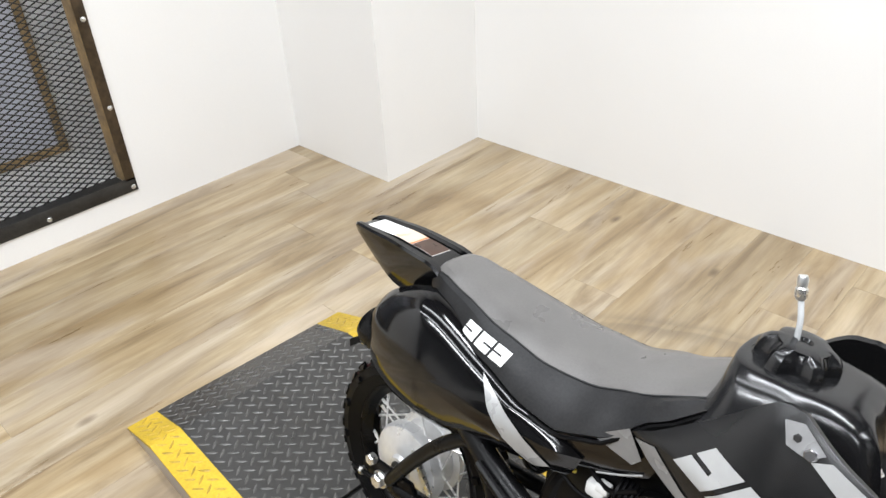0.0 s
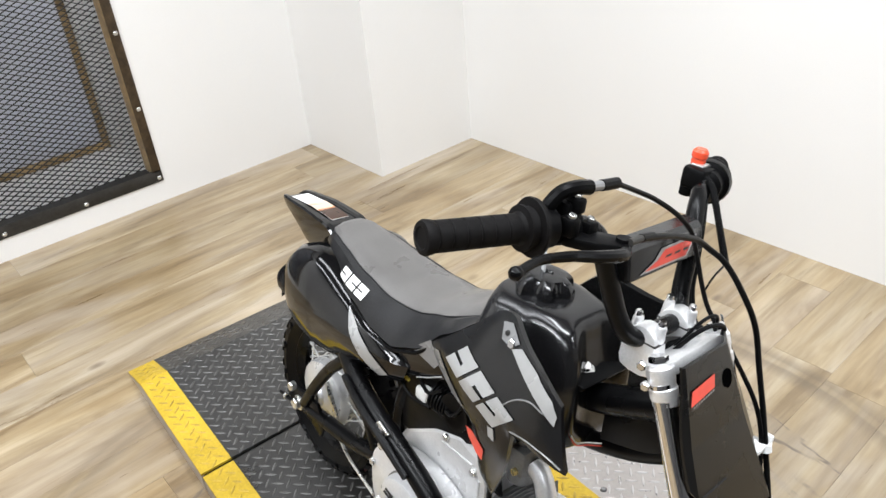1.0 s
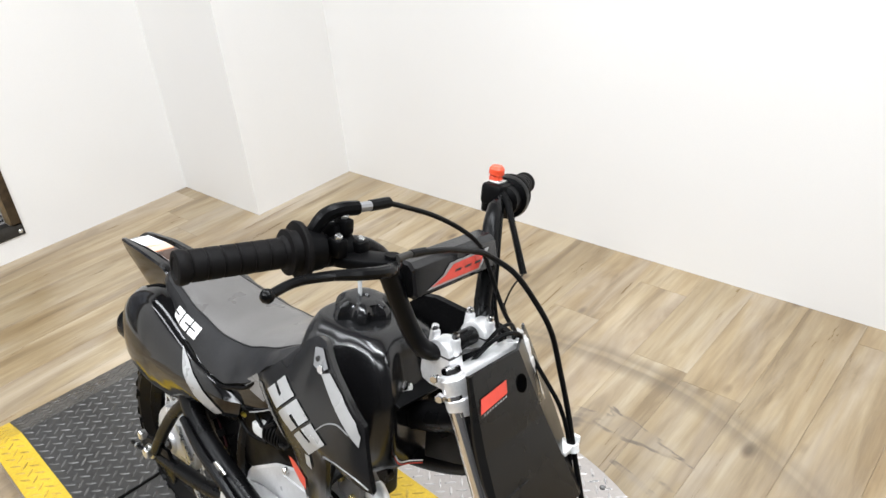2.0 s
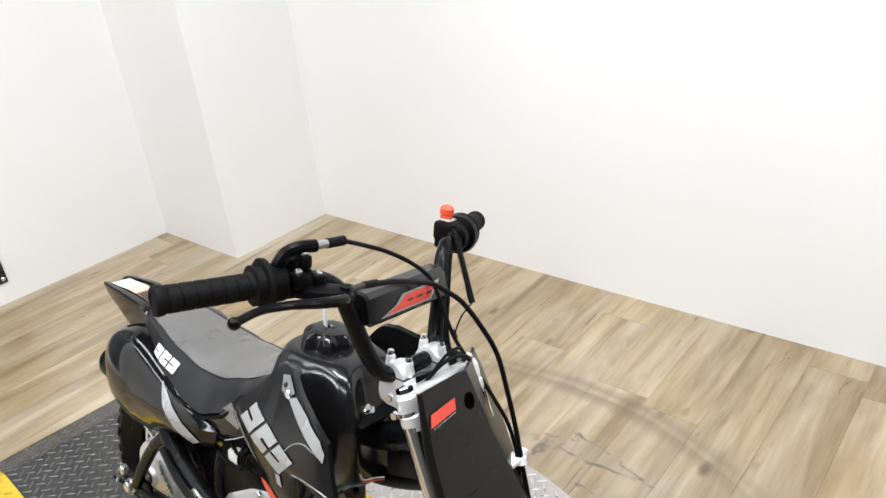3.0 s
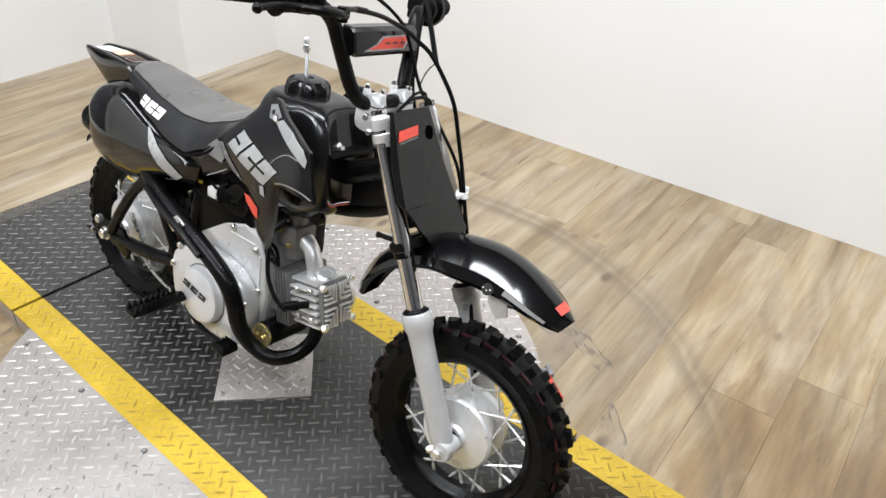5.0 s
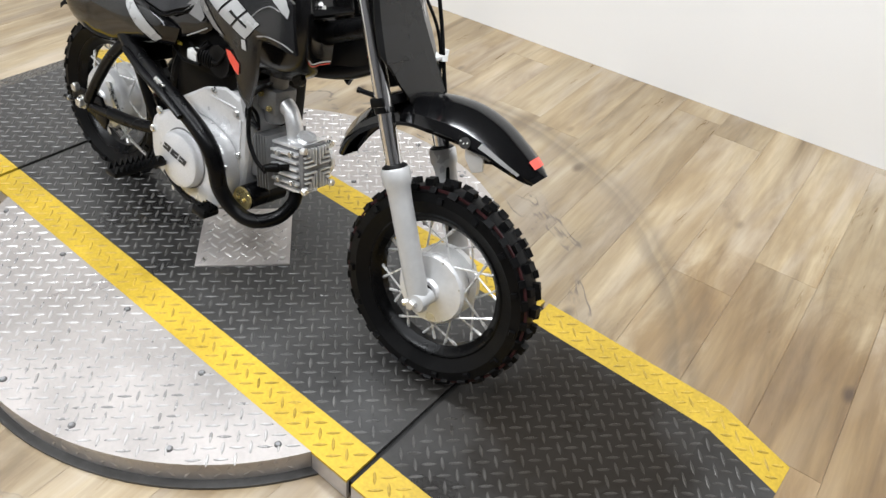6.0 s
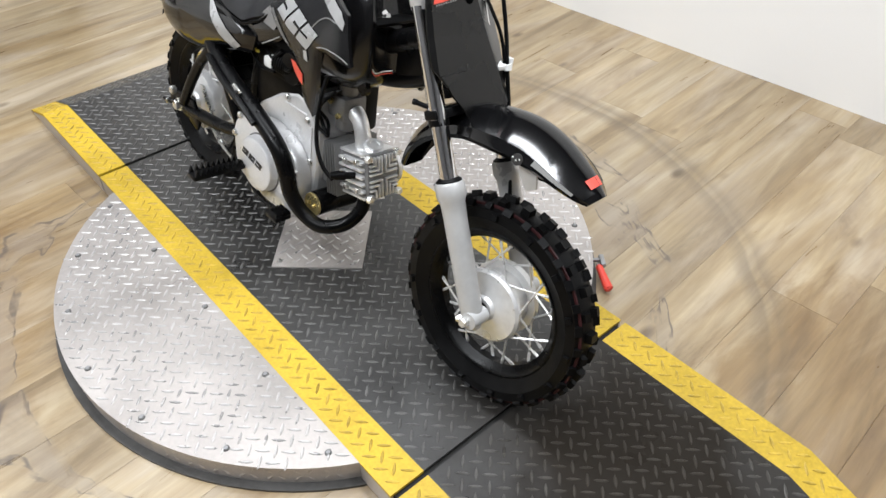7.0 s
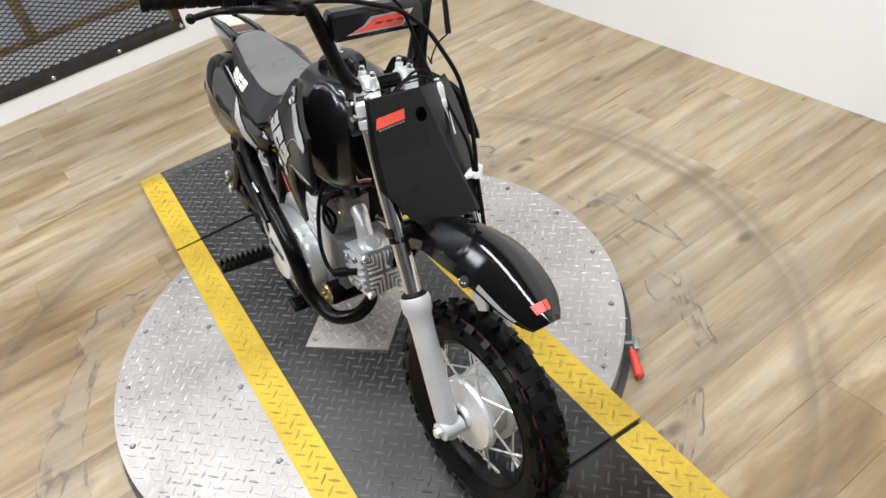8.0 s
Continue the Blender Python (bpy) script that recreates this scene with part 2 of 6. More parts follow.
def prism(bm, pts, axis, a, b, bevel=0.0, mi=0):
    """A polygon given in the two other axes, drawn out along axis from a to b."""
    def at(p, c):
        return {"x": (c, p[0], p[1]), "y": (p[0], c, p[1]), "z": (p[0], p[1], c)}[axis]
    lo = [bm.verts.new(at(p, a)) for p in pts]
    hi = [bm.verts.new(at(p, b)) for p in pts]
    fs = [bm.faces.new(lo), bm.faces.new(hi[::-1])]
    n = len(pts)
    for i in range(n):
        fs.append(bm.faces.new((lo[i], hi[i], hi[(i + 1) % n], lo[(i + 1) % n])))
    for f in fs:
        f.material_index = mi
    if bevel:
        bmesh.ops.recalc_face_normals(bm, faces=fs)
        bmesh.ops.bevel(bm, geom=list({e for f in fs for e in f.edges}), offset=bevel, segments=2, affect="EDGES", profile=0.5)
    return bm


def slab(name, x0, x1, y0, y1, z0, z1, material, label, category):
    ob = part(name, box(bmesh.new(), x0, x1, y0, y1, z0, z1), material, None, flat=True)
    return tagged(ob, label, category, kind="structure")


# ---- the room ----
WX, WY = -2.118, 1.477          # faces of the caged wall and of the long wall
JX, JY = -1.598, 0.989         # the boxed-out corner
TOP = 2.7
WIN = (-0.95, 0.29, 0.112, 2.05)   # the caged opening: y0, y1, z0, z1
DEEP = 0.46
slab("wall_west_below", WX - DEEP, WX, -3.2, JY, -0.1, WIN[2], WALL, "white painted wall below the caged opening", "wall")
slab("wall_west_above", WX - DEEP, WX, -3.2, JY, WIN[3], TOP, WALL, "white painted wall above the caged opening", "wall")
slab("wall_west_left", WX - DEEP, WX, -3.2, WIN[0], WIN[2], WIN[3], WALL, "white painted wall beside the caged opening", "wall")
slab("wall_west_right", WX - DEEP, WX, WIN[1], JY, WIN[2], WIN[3], WALL, "white painted wall between opening and corner", "wall")
slab("wall_corner_box", WX - DEEP, JX, JY, WY + 0.2, -0.1, TOP, WALL, "white boxed-out wall corner meeting the plank floor", "wall")
slab("wall_north", JX, 3.4, WY, WY + 0.2, -0.1, TOP, WALL, "long plain white wall, slightly scuffed near the floor", "wall")
slab("wall_east", 3.4, 3.6, -3.4, WY + 0.2, -0.1, TOP, WALL_GREY, "plain grey wall closing the room", "wall")
slab("wall_south", WX - DEEP, 3.4, -3.4, -3.2, -0.1, TOP, WALL_GREY, "plain grey wall closing the room", "wall")
slab("ceiling", WX - DEEP, 3.6, -3.4, WY + 0.2, TOP, TOP + 0.1, CEIL, "plain grey ceiling", "ceiling")
floor = slab("floor", WX, 3.4, -3.2, WY, -0.1, -0.006, SUBFLOOR, "pale oak-look vinyl plank floor with scuff rings", "floor")
slab("opening_back", WX - DEEP - 0.06, WX - DEEP, WIN[0] - 0.1, WIN[1] + 0.1, WIN[2] - 0.1, WIN[3] + 0.1, DUCT, "blue-grey panel behind the caged opening", "panel")


# ---- turntable with its ramps ----
P = 0.055
LANE, TAPE, SEAMX, FOLD, END, RAD = 0.226, 0.298, 0.604, 1.01, 1.157, 0.594
table_at = pose(-0.006, -0.003, 0, 0, 0, -3.8)


def lug_mesh(spots, z_of):
    """Raised lens-shaped lugs of tread plate, alternately turned; spots: x, y, turn, material slot."""
    vs, fs, mi = [], [], []
    foot = ((-0.0145, 0), (-0.008, -0.0026), (0, -0.0034), (0.008, -0.0026), (0.0145, 0), (0.008, 0.0026), (0, 0.0034), (-0.008, 0.0026))
    for x, y, a, m in spots:
        c, s = math.cos(a), math.sin(a)
        k = len(vs)
        for u, v, w in [(u, v, 0) for u, v in foot] + [(u * 0.72, v * 0.42, 0.0017) for u, v in foot]:
            px, py = x + u * c - v * s, y + u * s + v * c
            vs.append((px, py, z_of(px) + w - 0.0002))
        for n in range(8):
            fs.append((k + n, k + (n + 1) % 8, k + 8 + (n + 1) % 8, k + 8 + n))
        fs.append(tuple(range(k + 8, k + 16)))
        mi += [m] * 9
    return vs, fs, mi


def lugs(name, parent, spots, materials, z_of, label):
    vs, fs, mi = lug_mesh(spots, z_of)
    me = bpy.data.meshes.new(name)
    me.from_pydata(vs, [], fs)
    for m in materials:
        me.materials.append(m)
    me.polygons.foreach_set("material_index", mi)
    me.update()
    ob = new(name, me)
    ob.parent = parent
    ob["label"], ob["kind"] = label, "stuff"
    return ob


PITCH = 0.0232


def grid_spots(test, slot):
    """Places on a lattice turned 45 degrees to the lane, lengthwise and crosswise lugs in turn."""
    out, k = [], PITCH * math.sqrt(0.5)
    for i in range(-72, 73):
        for j in range(-72, 73):
            x, y = (i - j) * k + 0.006, (i + j) * k
            if test(x, y) and abs(abs(y) - LANE) > 0.0085:
                out.append((x, y, radians(45 if (i + j) % 2 else -45) + random.uniform(-0.03, 0.03), slot(x, y)))
    return out


def turntable():
    root = empty("turntable", table_at, "round motorcycle turntable of steel tread plate with a black lane", "turntable")

    def plate_screw(x, y):
        """A sunk screw: pale head in a dark countersink."""
        bolt = bmesh.new()
        bmesh.ops.create_cone(bolt, segments=12, radius1=0.0052, radius2=0.004, depth=0.003, cap_ends=True)
        sc = part("screw", bolt, GREY_STEEL, root, xf=Matrix.Translation((x, y, P + 0.0014)))
        sink = bmesh.new()
        bmesh.ops.create_cone(sink, segments=16, radius1=0.0066, radius2=0.0064, depth=0.001, cap_ends=True)
        part("countersink", sink, RING_STEEL, sc, xf=Matrix.Translation((x, y, P + 0.0003)))

    part("lane_plate", box(bmesh.new(), -SEAMX + 0.0055, SEAMX - 0.0055, -LANE, LANE, P - 0.006, P), TREAD_DARK, root, "black painted tread plate lane", flat=True)
    for s in (-1, 1):
        part("stripe", box(bmesh.new(), -SEAMX + 0.0055, SEAMX - 0.0055, min(s * LANE, s * TAPE), max(s * LANE, s * TAPE), P - 0.006, P), YELLOW, root, "yellow painted edge stripe", flat=True)
        a0 = math.asin(TAPE / RAD)
        arc = [(RAD * math.cos(a), s * RAD * math.sin(a)) for a in [a0 + (math.pi - 2 * a0) * i / 48 for i in range(49)]]
        part("side_plate", prism(bmesh.new(), arc, "z", P - 0.006, P - 0.0004), TREAD_STEEL, root, "bare silver tread plate segment", flat=True)
        rim = [(RAD * 0.994 * math.cos(a), s * RAD * 0.994 * math.sin(a)) for a in [a0 + (math.pi - 2 * a0) * i / 48 for i in range(49)]]
        part("skirt", prism(bmesh.new(), rim, "z", 0.004, P - 0.0065), TREAD_STEEL, root, "curved tread plate skirt")
        for sx in (-1, 1):
            x0, x1 = sorted((sx * (SEAMX - 0.0055), sx * RAD * math.cos(a0)))
            part("lane_edge", box(bmesh.new(), x0, x1, s * TAPE - 0.006 * (s > 0), s * TAPE + 0.006 * (s < 0), 0.004, P - 0.0065), TREAD_STEEL, root, flat=True)
        for k in range(7):
            a = a0 + 0.09 + (math.pi - 2 * a0 - 0.18) * k / 6
            plate_screw(0.566 * math.cos(a), s * 0.566 * math.sin(a))
        for x in (-0.24, 0.0, 0.24):
            plate_screw(x, s * 0.318)
    ring = bmesh.new()
    o = []
    for k in range(96):
        a = 2 * math.pi * k / 96
        o.append((0.607 * math.cos(a), 0.607 * math.sin(a)))
    prism(ring, o, "z", 0.0005, 0.006)
    part("base_ring", ring, RING_STEEL, root, "dark grey base ring on the floor", flat=True)
    cover = bmesh.new()
    box(cover, -0.1, 0.1, -0.1, 0.1, P + 0.0005, P + 0.0055, 0.001)
    cover_xf = pose(-0.013, -0.01, 0, 0, 0, 46.6)
    cp = part("centre_cover", cover, TREAD_STEEL, root, "square bare tread plate cover over the pivot", xf=cover_xf)
    cs = []
    for i in range(-6, 7):
        for j in range(-6, 7):
            u, v = (i - j) * PITCH * math.sqrt(0.5), (i + j) * PITCH * math.sqrt(0.5)
            if abs(u) < 0.089 and abs(v) < 0.089:
                q = cover_xf @ Vector((u, v, 0))
                cs.append((q.x, q.y, radians(46.6 + (45 if (i + j) % 2 else -45)), 0))
    lugs("cover_tread", cp, cs, [STEEL_LUG], lambda x: P + 0.0055, "raised bright lozenges of the cover")
    for sx, sy in ((-1, -1), (1, -1), (1, 1), (-1, 1)):
        bolt = bmesh.new()
        bmesh.ops.create_cone(bolt, segments=6, radius1=0.006, radius2=0.0045, depth=0.005, cap_ends=True)
        part("screw", bolt, ZINC, cp, xf=cover_xf @ Matrix.Translation((sx * 0.083, sy * 0.083, P + 0.0075)))
    lane_spots = grid_spots(lambda x, y: abs(x) < SEAMX - 0.012 and abs(y) < TAPE - 0.004, lambda x, y: 1 if abs(y) > LANE else 0)
    lugs("lane_tread", root, lane_spots, [TREAD_LUG, YELLOW_LUG], lambda x: P, "raised lozenges of the tread plate")
    side = grid_spots(lambda x, y: abs(y) > TAPE + 0.006 and math.hypot(x, y) < RAD - 0.008, lambda x, y: 0)
    lugs("side_tread", root, side, [STEEL_LUG], lambda x: P - 0.0004, "raised bright lozenges of the tread plate")
    # lozenges on the skirt
    vs, fs = [], []
    for k in range(150):
        a = 2 * math.pi * k / 150
        if abs(RAD * math.sin(a)) < TAPE + 0.01:
            continue
        for row, z in enumerate((0.018, 0.040)):
            t = 1 if (k + row) % 2 else -1
            n = len(vs)
            for u, w, r in ((-0.011, 0, 0), (0, -0.004, 0), (0.011, 0, 0), (0, 0.004, 0), (0, 0, 0.002)):
                uu, zz = u * 0.7 - w * 0.7 * t, z + u * 0.7 * t + w * 0.7
                rr, aa = RAD * 0.994 + r, a + uu / RAD
                vs.append((rr * math.cos(aa), rr * math.sin(aa), zz))
            fs += [(n, n + 1, n + 4), (n + 1, n + 2, n + 4), (n + 2, n + 3, n + 4), (n + 3, n, n + 4)]
    me = bpy.data.meshes.new("skirt_tread")
    me.from_pydata(vs, [], fs)
    me.materials.append(TREAD_STEEL)
    ob = new("skirt_tread", me)
    ob.parent = root
    ob["kind"] = "stuff"
    return root


def ramp(sx):
    root = empty("approach_ramp", table_at, "black tread plate approach ramp with yellow edges, meeting the floor", "ramp", "ramps of the turntable")
    def zx(x):
        x = abs(x)
        return P if x < FOLD else P - (P - 0.003) * (x - FOLD) / (END - FOLD)
    for name, y0, y1, m in (("ramp_plate", -LANE, LANE, TREAD_DARK), ("stripe", LANE, TAPE, YELLOW), ("stripe", -TAPE, -LANE, YELLOW)):
        prof = [(sx * (SEAMX + 0.0055), P), (sx * FOLD, P), (sx * END, 0.003), (sx * END, 0.0005), (sx * (FOLD - 0.01), P - 0.006), (sx * (SEAMX + 0.0055), P - 0.006)]
        part(name, prism(bmesh.new(), prof, "y", y0, y1), m, root, flat=True)
    for s in (-1, 1):
        prof = [(sx * (SEAMX + 0.0055), 0.0008), (sx * (SEAMX + 0.0055), P - 0.0065), (sx * (FOLD - 0.01), P - 0.0065), (sx * (END - 0.02), 0.0008)]
        part("side_skirt", prism(bmesh.new(), prof, "y", s * TAPE - 0.005 * (s > 0), s * TAPE + 0.005 * (s < 0)), TREAD_STEEL, root, flat=True)
    part("seam_strip", box(bmesh.new(), *sorted((sx * (SEAMX - 0.02), sx * (SEAMX + 0.02))), -TAPE + 0.01, TAPE - 0.01, 0.004, P - 0.012), SEAM, root, flat=True)
    spots = grid_spots(lambda x, y: SEAMX + 0.012 < x * sx < END - 0.012 and abs(y) < TAPE - 0.004, lambda x, y: 1 if abs(y) > LANE else 0)
    lugs("ramp_tread", root, spots, [TREAD_LUG, YELLOW_LUG], zx, "raised lozenges of the tread plate")
    return root


turntable()
ramp(1)
ramp(-1)


# ---- steel cage in the wall opening ----
def cage():
    y0, y1, z0, z1 = WIN
    root = empty("window_cage", pose(WX, y1, z0), "black steel framed expanded-metal cage bolted over a wall opening", "cage")
    inv = Matrix.Translation((-WX, -y1, -z0))
    def add(name, bm, m, label="", parent=root, kind=""):
        return part(name, bm, m, parent, label, xf=inv, kind=kind)
    w = 0.028
    x0, x1 = WX + 0.0005, WX + 0.006
    add("frame_bar", box(bmesh.new(), x0, x1, y0 - w, y1 + w, z0 - w, z0 + 0.02, 0.001), BLACK_STEEL, "black flat steel bottom bar")
    add("frame_bar", box(bmesh.new(), x0, x1, y0 - w, y1 + w, z1 - 0.012, z1 + w, 0.001), BLACK_STEEL)
    add("frame_bar", box(bmesh.new(), x0, x1, y1 - 0.006, y1 + w, z0 + 0.012, z1 - 0.012, 0.001), BROWN_STEEL, "dark brown flat steel side bar")
    add("frame_bar", box(bmesh.new(), x0, x1, y0 - w, y0 + 0.006, z0 + 0.012, z1 - 0.012, 0.001), BLACK_STEEL)
    # the inner leg of the angle iron, brown and heat-marked
    xi = WX - 0.062
    add("angle_leg", box(bmesh.new(), xi, x0, y1 - 0.007, y1 - 0.001, z0 + 0.012, z1 - 0.012), RUST_STEEL, "brown heat-marked steel angle")
    add("angle_leg", box(bmesh.new(), xi, x0, y0 + 0.001, y0 + 0.007, z0 + 0.012, z1 - 0.012), RUST_STEEL)
    add("angle_leg", box(bmesh.new(), xi, x0, y0 + 0.008, y1 - 0.008, z0 + 0.001, z0 + 0.012), BLACK_STEEL)
    for k in range(5):
        for yy, zz in ((y1 + 0.014 - k * 0.284, z0 - 0.012), (y1 + 0.014, z0 - 0.012 + (k + 1) * 0.28)):
            b = bmesh.new()
            bmesh.ops.create_uvsphere(b, u_segments=12, v_segments=6, radius=0.0085)
            add("bolt_head", b, ZINC).matrix_local = Matrix.Translation((x1 - WX, yy - y1, zz - z0)) @ Matrix.Diagonal((0.5, 1, 1, 1)) @ inv.inverted()
    # expanded metal: two families of slanting strands
    vs, fs = [], []
    py, pz, t, d = 0.041, 0.0185, 0.0016, 0.004
    ylo, yhi, zlo, zhi = y0 + 0.01, y1 - 0.012, z0 + 0.014, min(z1, 1.35)
    def strand(ya, za, yb, zb, xoff):
        k = len(vs)
        L = math.hypot(yb - ya, zb - za)
        ny, nz = -(zb - za) / L * t, (yb - ya) / L * t
        for y, z in ((ya, za), (yb, zb)):
            for sx in (-1, 1):
                for s in (-1, 1):
                    vs.append((WX - 0.052 + xoff + sx * d * 0.5, y + s * ny, z + s * nz))
        fs.extend([(k, k + 1, k + 5, k + 4), (k + 2, k + 6, k + 7, k + 3), (k, k + 4, k + 6, k + 2), (k + 1, k + 3, k + 7, k + 5)])
    slope = pz / py * 1.0
    for s in (-1, 1):
        span = (yhi - ylo) * slope
        c = zlo - span
        while c < zhi + span:
            # line z = c + s * slope * (y - ylo), clipped to the opening
            ya, yb = ylo, yhi
            f = lambda y: c + s * slope * (y - ylo)
            lo, hi = sorted(((zlo - c) / (s * slope) + ylo, (zhi - c) / (s * slope) + ylo))
            ya, yb = max(ya, lo), min(yb, hi)
            if yb - ya > 0.01:
                strand(ya, f(ya), yb, f(yb), 0.001 * s)
            c += pz
    me = bpy.data.meshes.new("expanded_mesh")
    me.from_pydata([inv @ Vector(v) for v in vs], [], fs)
    me.materials.append(BLACK_STEEL)
    ob = new("expanded_mesh", me)
    ob.parent = root
    ob["label"], ob["kind"] = "black diamond-mesh expanded metal", "stuff"
    # the second frame at the far end of the opening
    back = empty("inner_frame", pose(WX - DEEP, y1, z0), "brown steel frame at the far end of the opening", "frame")
    binv = Matrix.Translation((-(WX - DEEP), -y1, -z0))
    xb = WX - DEEP
    for name, bx in (("stile", (y1 - 0.03, y1 - 0.002, z0 + 0.032, z1)), ("rail", (y0, y1 - 0.002, z0 + 0.002, z0 + 0.03)), ("mullion", (-0.262, -0.212, z0 + 0.032, z1))):
        part(name, box(bmesh.new(), xb + 0.002, xb + 0.02, *bx, 0.002), RUST_STEEL, back, xf=binv)
    return root


cage()


def locking_clamp():
    root = empty("locking_clamp", pose(0.439, 0.368, 0.006, 0, 0, 48), "steel turntable lock with a red dipped handle, on the floor", "clamp")
    st, red = GREY_STEEL, mat("red_dipped_grip", (0.62, 0.05, 0.03), 0.4, var=0.1)
    part("pin", box(bmesh.new(), -0.03, 0.035, -0.004, 0.004, 0.024, 0.032, 0.0015), st, root)
    part("cross_bar", box(bmesh.new(), 0.032, 0.044, -0.02, 0.014, 0.021, 0.034, 0.003), st, root)
    part("bracket", box(bmesh.new(), -0.03, -0.012, -0.012, 0.012, 0.0, 0.034, 0.002), st, root)
    part("stem", box(bmesh.new(), 0.024, 0.032, -0.024, -0.006, 0.02, 0.027, 0.002), st, root)
    h = bmesh.new()
    bmesh.ops.create_cone(h, segments=14, radius1=0.0105, radius2=0.0078, depth=0.066, cap_ends=True)
    bmesh.ops.bevel(h, geom=[e for e in h.edges if len(e.link_faces) == 2 and e.calc_face_angle(0) > 1], offset=0.003, segments=2, affect="EDGES")
    part("handle", h, red, root, "red dipped handle", xf=look((0.034, -0.046, 0.017), (0.044, -0.096, 0.004)))
    return root


locking_clamp()


# ---- the dirt bike: x forward, y to its left, z up from the ground line; it leans on its side stand ----
GLOSS = mat("gloss_black_plastic", (0.0026, 0.0026, 0.0029), 0.09, var=0.2, scale=5, fine=40, bump=0.012, rvar=0.03, spec=0.5)
TANK = mat("semi_gloss_black_tank", (0.008, 0.008, 0.0085), 0.2, var=0.2, scale=6, fine=120, bump=0.02, rvar=0.05, spec=0.5)
SHROUD = mat("satin_black_shroud", (0.007, 0.007, 0.0072), 0.24, var=0.2, scale=8, fine=200, bump=0.012, rvar=0.05, spec=0.36)
SATIN = mat("satin_black_paint", (0.0026, 0.0026, 0.0028), 0.3, var=0.25, scale=14, bump=0.04, spec=0.15)
BLACK_PLASTIC = mat("black_moulded_plastic", (0.0024, 0.0024, 0.0026), 0.4, var=0.25, scale=16, fine=220, bump=0.08, spec=0.09)
CHARCOAL = mat("charcoal_number_plate", (0.0036, 0.0036, 0.0036), 0.28, var=0.2, scale=9, fine=260, bump=0.012, rvar=0.05, spec=0.38)
# grey top vinyl, its base colour lightened to carry sheen and glare
VINYL_TOP = mat("sheen_grey_seat_vinyl", (0.115, 0.11, 0.105), 0.36, var=0.12, scale=10, fine=420, bump=0.25, depth=0.0006)
VINYL_SIDE = mat("black_seat_vinyl", (0.013, 0.013, 0.0136), 0.4, var=0.45, scale=11, fine=300, bump=0.1, spec=0.3)
RUBBER = mat("black_rubber", (0.0028, 0.0028, 0.003), 0.42, var=0.25, scale=20, fine=160, bump=0.12, spec=0.14)
GRIP_RUBBER = mat("soft_grip_rubber", (0.006, 0.0055, 0.0055), 0.58, var=0.2, scale=30, fine=240, bump=0.1, spec=0.08)
CAST = mat("cast_aluminium", (0.84, 0.84, 0.835), 0.36, 0.62, var=0.1, scale=26, fine=300, bump=0.14, rvar=0.08)
# grey of the carburettor, and CAST darkened for shade on barrel and head
CAST_SHADE_GREY = mat("grey_shaded_casting", (0.2, 0.2, 0.2), 0.5, 0.5, var=0.15, scale=26, fine=300, bump=0.14)
SILVER_PAINT = mat("silver_engine_paint", (0.7, 0.7, 0.7), 0.34, 0.35, var=0.08, scale=9, fine=300, bump=0.05)
FORK_SILVER = mat("grey_fork_paint", (0.5, 0.5, 0.495), 0.35, 0.25, var=0.06, scale=12)
CHROME = mat("chrome", (0.82, 0.82, 0.83), 0.09, 1.0, var=0.03, scale=12, bump=0.0, rvar=0.04)
TREAD_RED = mat("dull_red_rubber", (0.03, 0.008, 0.009), 0.5, var=0.3, scale=60, spec=0.2)
SPOKE = mat("zinc_plated_spoke", (0.78, 0.78, 0.77), 0.34, 0.55, var=0.06, scale=40, bump=0.0)
HUB = mat("hub_aluminium", (0.72, 0.72, 0.715), 0.36, 0.45, var=0.07, scale=18)
BRASS = mat("brass_cap", (0.6, 0.49, 0.22), 0.3, 0.8, var=0.1, scale=40)
DECAL_SILVER = mat("silver_decal", (0.34, 0.34, 0.335), 0.3, 0.15, var=0.05, scale=12, bump=0.0)
DECAL_GREY = mat("grey_decal", (0.2, 0.2, 0.2), 0.25, 0.1, var=0.06, scale=12, bump=0.0)
DECAL_WHITE = mat("white_decal", (0.78, 0.77, 0.75), 0.35, var=0.04, scale=15, bump=0.0)
DECAL_RED = mat("red_decal", (0.72, 0.075, 0.05), 0.35, var=0.08, scale=20, bump=0.0)
DECAL_ORANGE = mat("orange_decal", (0.55, 0.2, 0.06), 0.35, var=0.06, scale=20, bump=0.0)
DECAL_CREAM = mat("cream_decal", (0.6, 0.47, 0.36), 0.35, var=0.06, scale=30, bump=0.0)
DECAL_BROWN = mat("brown_decal", (0.05, 0.025, 0.016), 0.35, var=0.15, scale=30, bump=0.0)
DECAL_DARK = mat("dark_print", (0.03, 0.03, 0.03), 0.4, var=0.1, bump=0.0)
RED_PLASTIC = mat("red_orange_plastic", (0.72, 0.075, 0.028), 0.35, var=0.06, scale=30)
WHITE_NYLON = mat("white_nylon", (0.75, 0.75, 0.73), 0.45, var=0.05, scale=30)
CLEAR_TUBE = mat("milky_clear_hose", (0.5, 0.51, 0.51), 0.2, var=0.04, scale=30)
YELLOW_PLASTIC = mat("yellow_plastic", (0.75, 0.6, 0.08), 0.4, var=0.08, scale=30)

bike = empty("dirt_bike", pose(0, -0.036, P + 0.001) @ pose(0, 0, 0, 0, 0, -1.9) @ pose(0, 0, 0, -11.0, 0, 0),
             "small black youth dirt bike with silver decals, leaning on its stand", "dirt bike")
